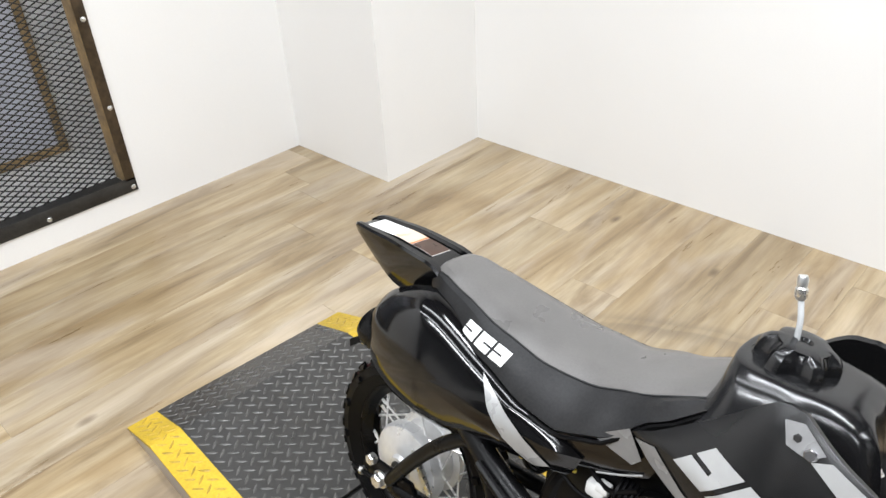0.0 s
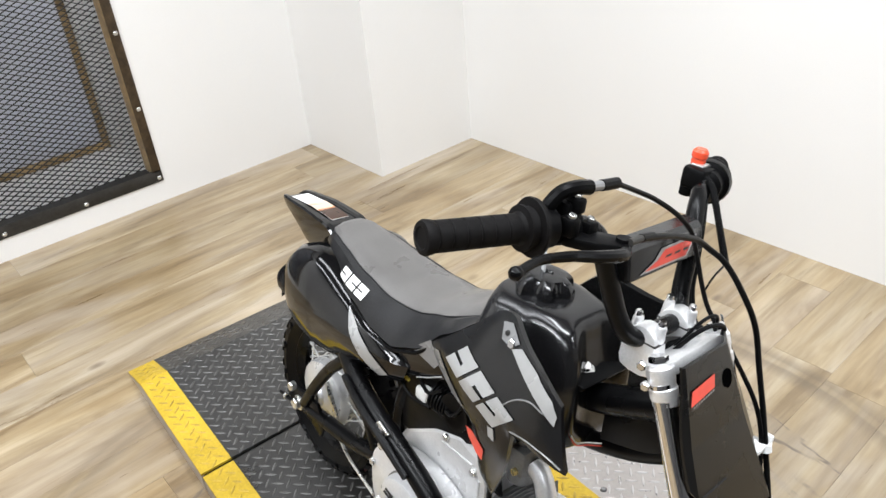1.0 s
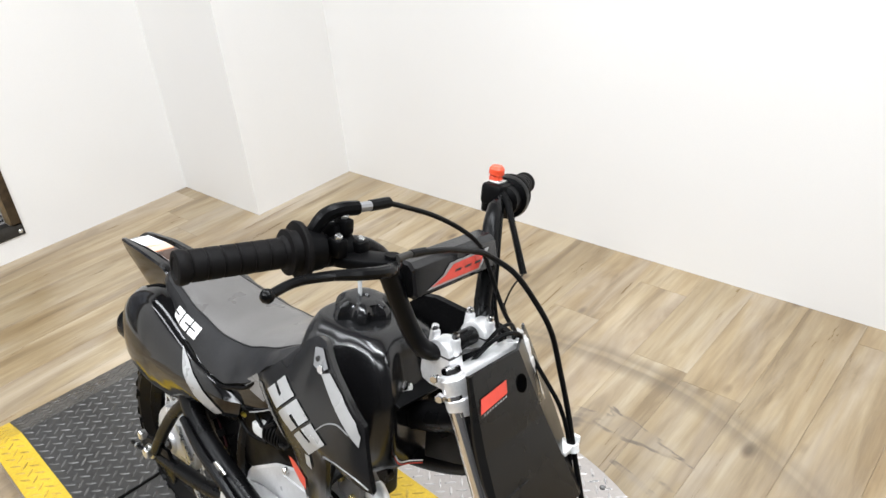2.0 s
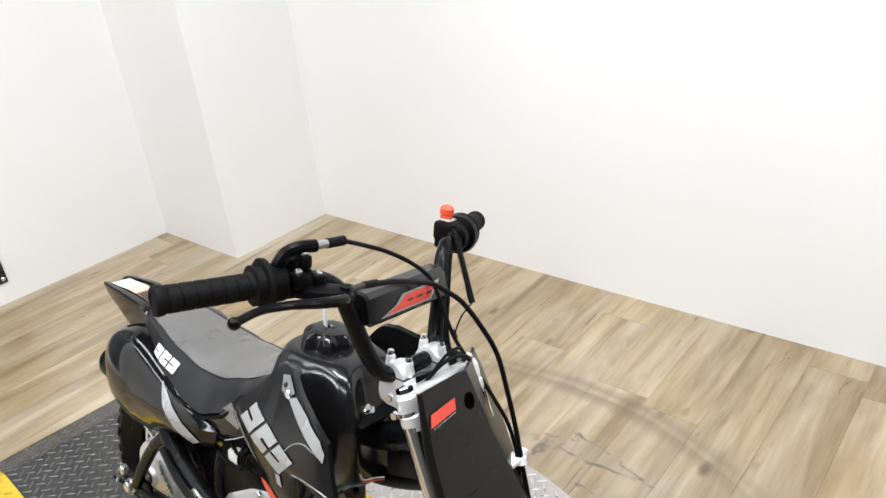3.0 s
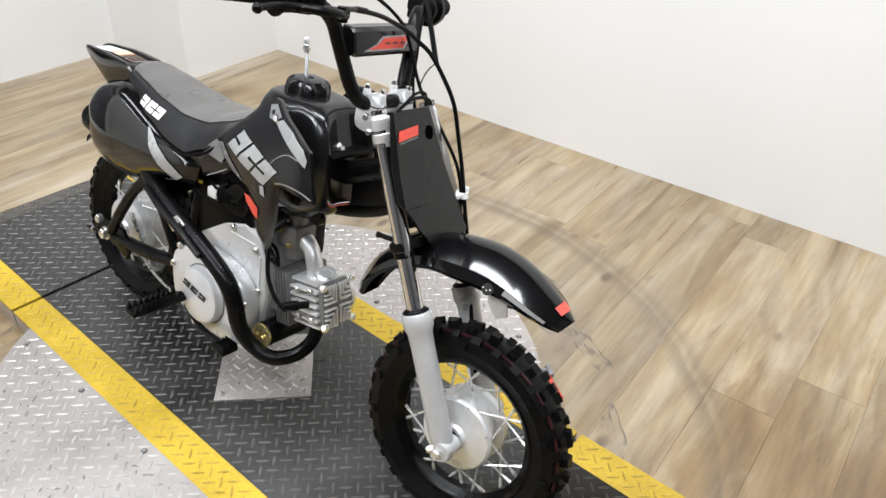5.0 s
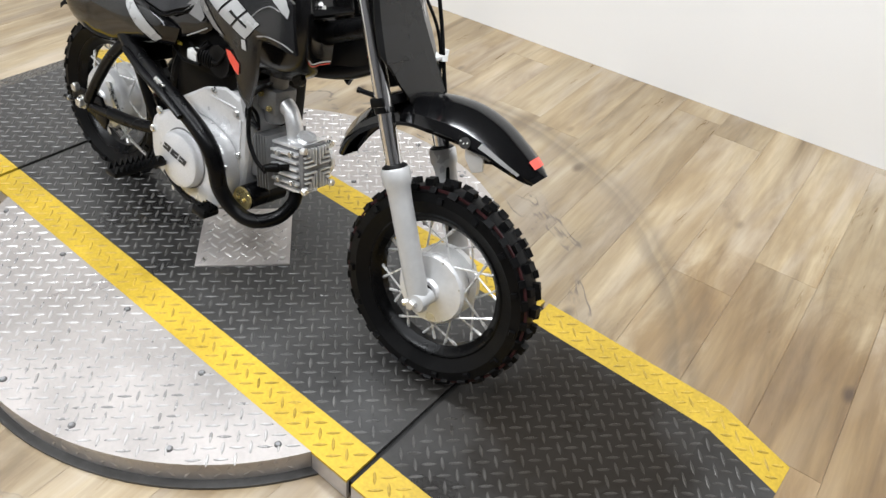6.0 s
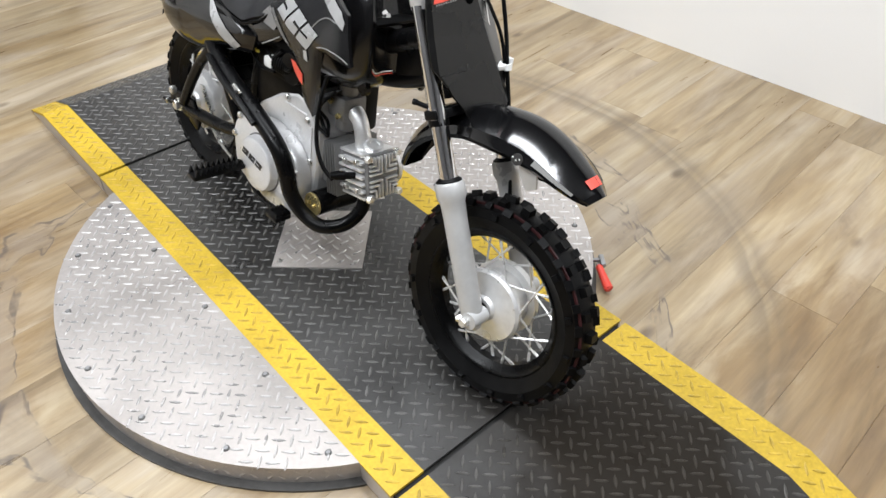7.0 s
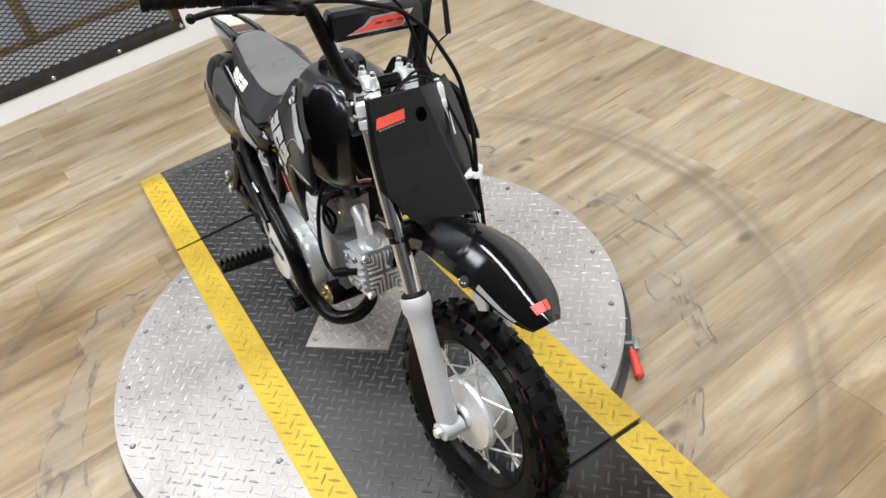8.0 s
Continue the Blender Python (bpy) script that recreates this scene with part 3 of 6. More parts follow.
# steering, turned a little to the left about the raked head
HEAD = Vector((0.283, 0, 0.60))
AXIS = Vector((-0.421, 0, 0.907))
STEER = Matrix.Translation((0.011, -0.006, 0.008)) @ Matrix.Translation(HEAD) @ Matrix.Rotation(radians(4.5), 4, AXIS) @ Matrix.Translation(-HEAD)
# bars, clamps and plate sit a little further forward than the fork legs
UPPER = Matrix.Translation(HEAD + Vector((0.0065, -0.012, 0.0023))) @ Matrix.Rotation(radians(-0.46), 4, "Z") @ Matrix.Rotation(radians(1.48), 4, "Y") @ Matrix.Translation(-HEAD) @ STEER


def spline(pts, n=8):
    """Points along a smooth curve through pts."""
    p = [Vector(q) for q in pts]
    if len(p) < 3:
        return p
    p = [2 * p[0] - p[1]] + p + [2 * p[-1] - p[-2]]
    out = []
    for i in range(1, len(p) - 2):
        for k in range(n):
            t = k / n
            a, b, c, d = p[i - 1], p[i], p[i + 1], p[i + 2]
            out.append(0.5 * (2 * b + (c - a) * t + (2 * a - 5 * b + 4 * c - d) * t * t + (3 * b - a - 3 * c + d) * t ** 3))
    return out + [p[-2]]


def tube(bm, pts, r, seg=12, n=8, mi=0, smooth=True):
    """A round bar along pts; r: one radius, or one for each point given."""
    line = spline(pts, n) if smooth else [Vector(q) for q in pts]
    rs = [r] * len(line)
    if isinstance(r, (list, tuple)):
        rs = [r[min(len(r) - 1, int(i / max(1, len(line) - 1) * (len(r) - 1)))] * (1 - f) + r[min(len(r) - 1, int(i / max(1, len(line) - 1) * (len(r) - 1)) + 1)] * f
              for i in range(len(line)) for f in [(i / max(1, len(line) - 1) * (len(r) - 1)) % 1]]
    rings, up = [], None
    for i, c in enumerate(line):
        d = (line[min(i + 1, len(line) - 1)] - line[max(i - 1, 0)]).normalized()
        if up is None:
            up = d.orthogonal().normalized()
        up = (up - d * up.dot(d)).normalized()
        side = d.cross(up)
        rings.append([bm.verts.new(c + rs[i] * (math.cos(a) * up + math.sin(a) * side)) for a in [2 * math.pi * k / seg for k in range(seg)]])
    fs = []
    for a, b in zip(rings, rings[1:]):
        for k in range(seg):
            fs.append(bm.faces.new((a[k], a[(k + 1) % seg], b[(k + 1) % seg], b[k])))
    fs += [bm.faces.new(rings[0][::-1]), bm.faces.new(rings[-1])]
    for f in fs:
        f.material_index = mi
    return bm


def lathe(bm, prof, origin, way, seg=28, mi=0, lobes=None):
    """A turned shape; prof: pairs along the axis and radius."""
    o, d = Vector(origin), Vector(way).normalized()
    up = d.orthogonal().normalized()
    side = d.cross(up)
    rings = []
    for x, r in prof:
        ring = []
        for k in range(seg):
            a = 2 * math.pi * k / seg
            rr = max(r, 1e-5) * (lobes(a, x) if lobes else 1)
            ring.append(bm.verts.new(o + d * x + rr * (math.cos(a) * up + math.sin(a) * side)))
        rings.append(ring)
    for a, b in zip(rings, rings[1:]):
        for k in range(seg):
            bm.faces.new((a[k], a[(k + 1) % seg], b[(k + 1) % seg], b[k])).material_index = mi
    bm.faces.new(rings[0][::-1]).material_index = mi
    bm.faces.new(rings[-1]).material_index = mi
    return bm


def loft(bm, rings, closed=True, caps=True, mi=0):
    """A skin over rings of points, each with as many points."""
    vs = [[bm.verts.new(p) for p in r] for r in rings]
    n = len(vs[0])
    for a, b in zip(vs, vs[1:]):
        for k in range(n if closed else n - 1):
            bm.faces.new((a[k], a[(k + 1) % n], b[(k + 1) % n], b[k])).material_index = mi
    if caps:
        bm.faces.new(vs[0][::-1]).material_index = mi
        bm.faces.new(vs[-1]).material_index = mi
    return bm


def lerp_at(table, x):
    """Smooth value at x from a table of x and value rows."""
    if x <= table[0][0]:
        return table[0][1]
    for (a, va), (b, vb) in zip(table, table[1:]):
        if x <= b:
            t = (x - a) / (b - a)
            t = t * t * (3 - 2 * t) * 0.5 + t * 0.5
            return va + (vb - va) * t
    return table[-1][1]


def outline(pts, n=5, sharp=()):
    """A closed smooth outline in two axes, with corners kept at the indices in sharp."""
    out, m = [], len(pts)
    for i in range(m):
        a, b, c, d = (Vector(pts[(i + k - 1) % m]) for k in range(4))
        if i in sharp:
            a = b + (b - c)
        if (i + 1) % m in sharp:
            d = c + (c - b)
        for k in range(n):
            t = k / n
            out.append(0.5 * (2 * b + (c - a) * t + (2 * a - 5 * b + 4 * c - d) * t * t + (3 * b - a - 3 * c + d) * t ** 3))
    return out


def shell(bm, line, centre, surf, thick, rings=7, lip=0.004):
    """A panel over a closed outline in x and z; surf gives y at x, z and at s, from 0 in the middle to 1 at the rim."""
    c = Vector(centre)
    front = []
    for k in range(1, rings + 1):
        s = (k / rings) ** 0.8
        front.append([bm.verts.new((q.x, surf(q.x, q.y, s), q.y)) for q in [c + (p - c) * s for p in line]])
    mid = bm.verts.new((c.x, surf(c.x, c.y, 0), c.y))
    n = len(line)
    sgn = 1 if thick > 0 else -1
    back = [bm.verts.new((p.x + (c.x - p.x) * 0.02, surf(p.x, p.y, 1) + thick, p.y + (c.y - p.y) * 0.02)) for p in line]
    for k in range(n):
        j = (k + 1) % n
        bm.faces.new((mid, front[0][k], front[0][j]))
        for a, b in zip(front, front[1:]):
            bm.faces.new((a[k], b[k], b[j], a[j]))
        bm.faces.new((front[-1][k], back[k], back[j], front[-1][j]))
    bm.faces.new(back)
    return bm


def sticker(poly, surf, off, cuts=3):
    """A thin decal over a polygon in x and z that follows surf."""
    bm = bmesh.new()
    bm.faces.new([bm.verts.new((x, 0, z)) for x, z in poly])
    bmesh.ops.triangulate(bm, faces=bm.faces)
    bmesh.ops.subdivide_edges(bm, edges=bm.edges, cuts=cuts, use_grid_fill=True)
    bmesh.ops.triangulate(bm, faces=bm.faces)
    for v in bm.verts:
        v.co.y = surf(v.co.x, v.co.z) + off
    return bm


def block_marks(x, z, dx, dz, n, lean, w, h, gap):
    """Slanted plain blocks side by side, each with a slot: emblem shapes, n along (dx, dz)."""
    out = []
    d, e = Vector((dx, dz)).normalized(), None
    e = Vector((-d.y, d.x))
    for i in range(n):
        o = Vector((x, z)) + d * (i * (w + gap))
        a, b = d * w, e * h + d * lean
        for lo, hi in ((0.0, 0.44), (0.56, 1.0)):
            q = [o + b * lo, o + a * 0.96 + b * lo, o + a * 0.96 + b * hi, o + b * hi]
            out.append([tuple(p) for p in q])
        q = [o + a * (0.0 if i % 2 else 0.62) + b * 0.44, o + a * (0.4 if i % 2 else 0.96) + b * 0.44, o + a * (0.4 if i % 2 else 0.96) + b * 0.56, o + a * (0.0 if i % 2 else 0.56) + b * 0.56]
        out.append([tuple(p) for p in q])
    return out


def add(name, bm, m, label="", parent=None, xf=None, flat=False, kind=""):
    return part(name, bm, m, parent or bike, label, xf, flat, kind)


def bolt_head(name, at, way, r, h, m, parent=None, xf=None, seg=6):
    bm = lathe(bmesh.new(), [(0, r), (h * 0.8, r), (h, r * 0.8)], at, way, seg)
    return add(name, bm, m, parent=parent, xf=xf)


# ---- wheels ----
def tyre_mesh(R, width, rim):
    bm = bmesh.new()
    w = width / 2
    prof = [(-0.017, rim - 0.004), (-w * 0.72, rim + 0.012), (-w * 0.98, rim + (R - rim) * 0.45), (-w * 0.9, rim + (R - rim) * 0.72), (-w * 0.55, R - 0.014), (0, R - 0.010),
            (w * 0.55, R - 0.014), (w * 0.9, rim + (R - rim) * 0.72), (w * 0.98, rim + (R - rim) * 0.45), (w * 0.72, rim + 0.012), (0.017, rim - 0.004)]
    seg = 64
    rings = [[bm.verts.new((r * math.cos(2 * math.pi * k / seg), y, r * math.sin(2 * math.pi * k / seg))) for y, r in prof] for k in range(seg)]
    for k in range(seg):
        a, b = rings[k], rings[(k + 1) % seg]
        for i in range(len(prof) - 1):
            bm.faces.new((a[i], a[i + 1], b[i + 1], b[i]))
        bm.faces.new((a[-1], a[0], b[0], b[-1]))
    return bm


def knob_mesh(lx, ly, top):
    bm = bmesh.new()
    vs = []
    for h, k in ((-0.004, 1.0), (top, 0.86)):
        for a, b in ((-1, -1), (1, -1), (1, 1), (-1, 1)):
            vs.append(bm.verts.new((a * lx / 2 * k, b * ly / 2 * k, h)))
    for f in ((4, 5, 6, 7), (0, 1, 5, 4), (1, 2, 6, 5), (2, 3, 7, 6), (3, 0, 4, 7)):
        bm.faces.new([vs[i] for i in f])
    bmesh.ops.recalc_face_normals(bm, faces=bm.faces)
    me = bpy.data.meshes.new("knob")
    bm.to_mesh(me)
    bm.free()
    me.materials.append(RUBBER)
    return me


def knobs(root, R, width):
    """Tread blocks round the tyre, each on its own, alternating in rows."""
    w = width / 2
    kinds = {"mid": knob_mesh(0.017, 0.02, 0.0095), "pair": knob_mesh(0.016, 0.013, 0.0095), "wide": knob_mesh(0.019, 0.014, 0.009), "edge": knob_mesh(0.015, 0.014, 0.009), "side": knob_mesh(0.012, 0.011, 0.006)}

    def put(kind, ang, y, tilt, base):
        er, et, ey = Vector((math.cos(ang), 0, math.sin(ang))), Vector((-math.sin(ang), 0, math.cos(ang))), Vector((0, 1, 0))
        nrm, sid = er * math.cos(tilt) + ey * math.sin(tilt), ey * math.cos(tilt) - er * math.sin(tilt)
        ob = new("knob", kinds[kind])
        ob.parent = root
        m = Matrix((et, sid, nrm)).transposed().to_4x4()
        m.translation = er * base + ey * y
        ob.matrix_local = m

    n = 30
    for k in range(n):
        a = 2 * math.pi * k / n
        if k % 2:
            put("mid", a, 0, 0, R - 0.010)
        else:
            put("pair", a, 0.0125, 0.25, R - 0.0112)
            put("pair", a, -0.0125, -0.25, R - 0.0112)
        for s in (-1, 1):
            put("wide" if k % 2 else "edge", a + math.pi / n, s * w * 0.68, s * 0.75, R - 0.0175)
            if k % 2 == 0:
                put("side", a, s * w * 0.93, s * 1.25, R - 0.0275)


def wheel(name, at, steer, R, width, drum, out=0.0):
    root = new(name)
    root.empty_display_size = 0.05
    root.parent = bike
    root.matrix_local = steer @ Matrix.Translation(at)
    root["label"] = "spoked wheel with a knobbly tyre and black rim"
    rim = 0.133
    add("tyre", tyre_mesh(R, width, rim), RUBBER, "knobbly off-road tyre", root)
    knobs(root, R, width)
    line = bmesh.new()
    loop = [[(r * math.cos(a), y, r * math.sin(a)) for y, r in ((-0.0245, R - 0.0105), (-0.0225, R - 0.0095), (-0.0225, R - 0.0135), (-0.0245, R - 0.0145))] for a in [2 * math.pi * k / 72 for k in range(72)]]
    rows_ = [[line.verts.new(v) for v in ring_] for ring_ in loop]
    for a, b in zip(rows_, rows_[1:] + rows_[:1]):
        for i in range(4):
            line.faces.new((a[i], a[(i + 1) % 4], b[(i + 1) % 4], b[i]))
    add("tread_line", line, TREAD_RED, "thin dull red line in the tread", root)
    prof = [(-0.021, rim + 0.006), (-0.023, rim + 0.002), (-0.021, rim - 0.002), (-0.016, rim - 0.006), (-0.008, rim - 0.014), (0.008, rim - 0.014), (0.016, rim - 0.006), (0.021, rim - 0.002), (0.023, rim + 0.002), (0.021, rim + 0.006)]
    bm = bmesh.new()
    seg = 64
    rings = [[bm.verts.new((r * math.cos(2 * math.pi * k / seg), y, r * math.sin(2 * math.pi * k / seg))) for y, r in prof] for k in range(seg)]
    for k in range(seg):
        a, b = rings[k], rings[(k + 1) % seg]
        for i in range(len(prof) - 1):
            bm.faces.new((a[i], a[i + 1], b[i + 1], b[i]))
    add("rim", bm, SATIN, "black steel rim", root)
    hub = bmesh.new()
    lathe(hub, [(-0.042 - out, 0.012), (-0.042 - out, 0.02), (-0.036 - out, 0.024), (-0.034 - out, drum * 0.55), (-0.031 - out * 0.6, drum - 0.004), (-0.026 - out * 0.4, drum), (-0.018, drum), (-0.015, drum - 0.012), (0.015, drum - 0.012), (0.018, drum), (0.03, drum), (0.034, drum * 0.6), (0.042, 0.02), (0.042, 0.012)], (0, 0, 0), (0, 1, 0), 40)
    hb = add("hub", hub, HUB, "silver drum brake hub", root)
    add("bearing", lathe(bmesh.new(), [(-0.0435 - out, 0.0145), (-0.0425 - out, 0.0145)], (0, 0, 0), (0, 1, 0), 20), SEAM, parent=root)
    for k in range(14):
        a = 2 * math.pi * k / 14
        rv = bmesh.new()
        lathe(rv, [(0, 0.0022), (0.0015, 0.0016)], ((drum - 0.0055) * math.cos(a), -0.0305 - out * 0.6, (drum - 0.0055) * math.sin(a)), (0, -1, 0), 8)
        add("rivet", rv, ZINC, parent=hb)
    # spokes: laced crosswise from both flanges
    def spoke_mesh(side, lead):
        b = bmesh.new()
        p = Vector(((drum - 0.004) * math.cos(lead), side * 0.023, (drum - 0.003) * math.sin(lead)))
        q = Vector(((rim - 0.012), side * 0.005, 0))
        tube(b, [p, q], 0.0019, 6, smooth=False)
        tube(b, [q + (p - q).normalized() * 0.016, q], 0.0028, 6, smooth=False)
        me = bpy.data.meshes.new("spoke")
        bmesh.ops.recalc_face_normals(b, faces=b.faces)
        b.to_mesh(me)
        b.free()
        me.materials.append(SPOKE)
        smooth_edges(me, 50)
        return me
    kinds = [spoke_mesh(s, l) for s in (-1, 1) for l in (-0.55, 0.55)]
    for k in range(28):
        ob = new("spoke", kinds[k % 4])
        ob.parent = root
        ob.matrix_local = Matrix.Rotation(2 * math.pi * (k + 0.35) / 28, 4, "Y")
    return root


FW, RW = Vector((0.511, 0, 0.187)), Vector((-0.452, 0, 0.188))
wheel("front_wheel", FW + Vector((-0.006, -0.01, 0)), STEER, 0.195, 0.068, 0.067)
wheel("rear_wheel", RW, Matrix.Identity(4), 0.19, 0.07, 0.073, 0.014)

# ---- fork ----
DOWN = Vector((0.421, 0, -0.907))


def on_fork(w, v):
    t = (0.70 - w) / 0.907
    return Vector((0.264, v, 0.70)) + DOWN * t


for s in (-1, 1):
    v = s * 0.074
    leg = bmesh.new()
    base = on_fork(0.392, v)
    lathe(leg, [(0.0, 0.0225), (0.004, 0.0245), (0.024, 0.0245), (0.034, 0.0205), (0.06, 0.0195), (0.205, 0.0195), (0.236, 0.0175), (0.252, 0.012), (0.256, 0.006)], base, DOWN, 26)
    lg = add("fork_leg", leg, FORK_SILVER, "grey painted fork lower leg", xf=STEER)
    boss = bmesh.new()
    c = FW + Vector((0, v * 1.0, -0.004))
    lathe(boss, [(-0.019, 0.015), (0.019, 0.015)], c, (0, 1, 0), 18)
    add("axle_boss", boss, FORK_SILVER, parent=lg, xf=STEER)
    bolt_head("axle_nut", c + Vector((-0.006, s * 0.019, -0.004)), (0, s, 0), 0.0095, 0.009, ZINC, lg, STEER)
    bolt_head("pinch_bolt", c + Vector((-0.022, s * 0.004, -0.012)), (-0.6, s * 0.5, -0.4), 0.0065, 0.012, ZINC, lg, STEER)
    add("dust_seal", lathe(bmesh.new(), [(-0.006, 0.016), (-0.002, 0.0215), (0.002, 0.0215)], base, DOWN, 22), RUBBER, parent=lg, xf=STEER)
    st = bmesh.new()
    tube(st, [STEER @ on_fork(0.38, v), UPPER @ on_fork(0.655, v * 0.88)], 0.0138, 18, smooth=False)
    add("fork_tube", st, CHROME, "chromed fork stanchion")
    ring = lathe(bmesh.new(), [(-0.005, 0.0165), (0.005, 0.0165)], on_fork(0.478, v), DOWN, 18)
    add("clamp_ring", ring, SATIN, xf=STEER)
    # cast upper clamp of this leg: a split sleeve with pinch lugs, a neck and the bar clamp
    cl = bmesh.new()
    lathe(cl, [(0.027, 0.010), (0.028, 0.0132), (0.031, 0.0136), (0.033, 0.0152), (0.046, 0.0152), (0.049, 0.0144), (0.054, 0.0144), (0.056, 0.0158), (0.066, 0.0158), (0.069, 0.0146), (0.074, 0.0146), (0.076, 0.0138)], on_fork(0.70, v * 0.86), DOWN, 26)
    uc = add("upper_clamp", cl, CAST, "bright cast aluminium fork clamp", xf=UPPER)
    lug = bmesh.new()
    box(lug, -0.021, -0.008, -0.007, 0.007, -0.01, 0.01, 0.002)
    add("pinch_lug", lug, CAST, parent=uc, xf=UPPER @ Matrix.Translation(on_fork(0.662, v * 0.9)) @ Matrix.Rotation(radians(-25), 4, "Y") @ Matrix.Rotation(radians(s * 35), 4, "Z"))
    for w_ in (0.672, 0.651):
        bolt_head("clamp_bolt", on_fork(w_, v * 0.88) + Vector((-0.012, s * 0.0135, 0)), (0.25, s, 0), 0.0055, 0.007, CHROME, uc, UPPER)
    bolt_head("top_bolt", on_fork(0.676, v * 0.86), (-0.421, 0, 0.907), 0.011, 0.007, CHROME, uc, UPPER, 6)
    ear = bmesh.new()
    prism(ear, outline([(0.221, 0.64), (0.262, 0.64), (0.259, 0.676), (0.253, 0.69), (0.239, 0.696), (0.226, 0.69), (0.219, 0.676)], 3), "y", s * 0.035 - 0.0125, s * 0.035 + 0.0125, 0.002)
    er = add("bar_clamp", ear, CAST, "bright cast handlebar clamp", xf=UPPER)
    slit = box(bmesh.new(), 0.2185, 0.26, s * 0.035 - 0.0128, s * 0.035 + 0.0128, 0.6775, 0.6795)
    add("clamp_slit", slit, SEAM, parent=er, xf=UPPER)
    for x_ in (0.224, 0.254):
        post = bmesh.new()
        lathe(post, [(0, 0.007), (0.018, 0.0062), (0.02, 0.005)], (x_, s * 0.034, 0.68), (0.05, 0, 1), 14)
        add("bolt_boss", post, CAST, parent=er, xf=UPPER)
        bolt_head("bar_bolt", (x_, s * 0.034, 0.6995), (0.05, 0, 1), 0.0045, 0.007, CHROME, er, UPPER, 10)
br = bmesh.new()
prism(br, [(-0.07, -0.012), (-0.05, -0.018), (0.05, -0.018), (0.07, -0.012), (0.07, 0.01), (0.05, 0.018), (-0.05, 0.018), (-0.07, 0.01)], "z", -0.008, 0.008, 0.003)
add("triple_clamp", br, CAST, "cast upper triple clamp", xf=UPPER @ Matrix.Translation((0.274, 0, 0.663)) @ Matrix.Rotation(radians(-25), 4, "Y") @ Matrix.Rotation(radians(90), 4, "Z"))
br = bmesh.new()
prism(br, [(-0.09, -0.014), (-0.06, -0.024), (0.06, -0.024), (0.09, -0.014), (0.09, 0.01), (0.06, 0.024), (-0.06, 0.024), (-0.09, 0.01)], "z", -0.008, 0.008, 0.003)
add("lower_clamp", br, SATIN, xf=STEER @ Matrix.Translation((0.358, 0, 0.488)) @ Matrix.Rotation(radians(-25), 4, "Y") @ Matrix.Rotation(radians(90), 4, "Z"))
ht = bmesh.new()
tube(ht, [HEAD + AXIS * 0.075, HEAD - AXIS * 0.115], 0.024, 20, smooth=False)
add("head_tube", ht, SATIN)
stop = bmesh.new()
tube(stop, [(0.352, -0.07, 0.492), (0.318, -0.08, 0.494)], 0.0042, 10, smooth=False)
lathe(stop, [(0, 0.0055), (0.005, 0.0055)], (0.32, -0.0795, 0.494), (-1, -0.2, 0), 6)
add("stop_screw", stop, SATIN, "black steering stop screw", xf=STEER)

# ---- handlebar ----
BAR = [(0.238, 0.0, 0.679), (0.237, -0.038, 0.679), (0.228, -0.056, 0.684), (0.217, -0.067, 0.704), (0.208, -0.079, 0.737), (0.201, -0.09, 0.768), (0.196, -0.1, 0.793), (0.193, -0.117, 0.81), (0.189, -0.142, 0.82), (0.187, -0.2, 0.83), (0.157, -0.314, 0.832)]
LEFT = [(0.228, 0.056, 0.684), (0.219, 0.067, 0.704), (0.212, 0.079, 0.737), (0.205, 0.09, 0.766), (0.197, 0.1, 0.787), (0.189, 0.116, 0.801), (0.178, 0.14, 0.807), (0.158, 0.2, 0.804), (0.128, 0.278, 0.80)]
bar = bmesh.new()
full = LEFT[::-1] + [(0.237, 0.038, 0.679)] + BAR
tube(bar, full, 0.0112, 14, 8)
add("handlebar", bar, SATIN, "satin black steel handlebar", xf=UPPER)
crossb = bmesh.new()
tube(crossb, [(0.2, -0.093, 0.77), (0.204, 0.092, 0.768)], 0.0065, 10, smooth=False)
add("cross_bar", crossb, SATIN, xf=UPPER)
pad = bmesh.new()
rings = []
for y, k in ((-0.078, 0.86), (-0.074, 1.0), (0.076, 1.0), (0.08, 0.86)):
    rings.append([(0.208 + 0.019 * k * a, y, 0.770 + 0.021 * k * b) for a, b in ((-1, -0.7), (-0.7, -1), (0.75, -1), (1, -0.75), (0.62, 0.72), (0.25, 1), (-0.7, 1), (-1, 0.7))])
loft(pad, rings)
pd = add("bar_pad", pad, TANK, "black handlebar pad with a red emblem", xf=UPPER)


def on_pad(y, h):
    """Front face of the pad: h from 0 at its lower to 1 at its upper edge."""
    return Vector((0.2271 - 0.0072 * h, y - 0.01, 0.7543 + 0.0306 * h))


def pad_decal(name, pts, m, off):
    bm = bmesh.new()
    bm.faces.new([bm.verts.new(on_pad(y, h) + Vector((off, 0, off * 0.2))) for y, h in pts])
    add(name, bm, m, parent=pd, xf=UPPER, flat=True)


pad_decal("emblem_border", [(-0.05, 0.1), (0.05, 0.1), (0.072, 0.82), (-0.005, 0.78), (-0.02, 0.42)], DECAL_SILVER, 0.0012)
pad_decal("emblem", [(-0.042, 0.18), (0.046, 0.18), (0.064, 0.74), (0.0, 0.7), (-0.016, 0.4)], DECAL_RED, 0.002)
for i in range(3):
    y = 0.0 + i * 0.019
    pad_decal("emblem_bar", [(y, 0.40), (y + 0.012, 0.40), (y + 0.014, 0.48), (y + 0.002, 0.48)], DECAL_DARK, 0.0026)


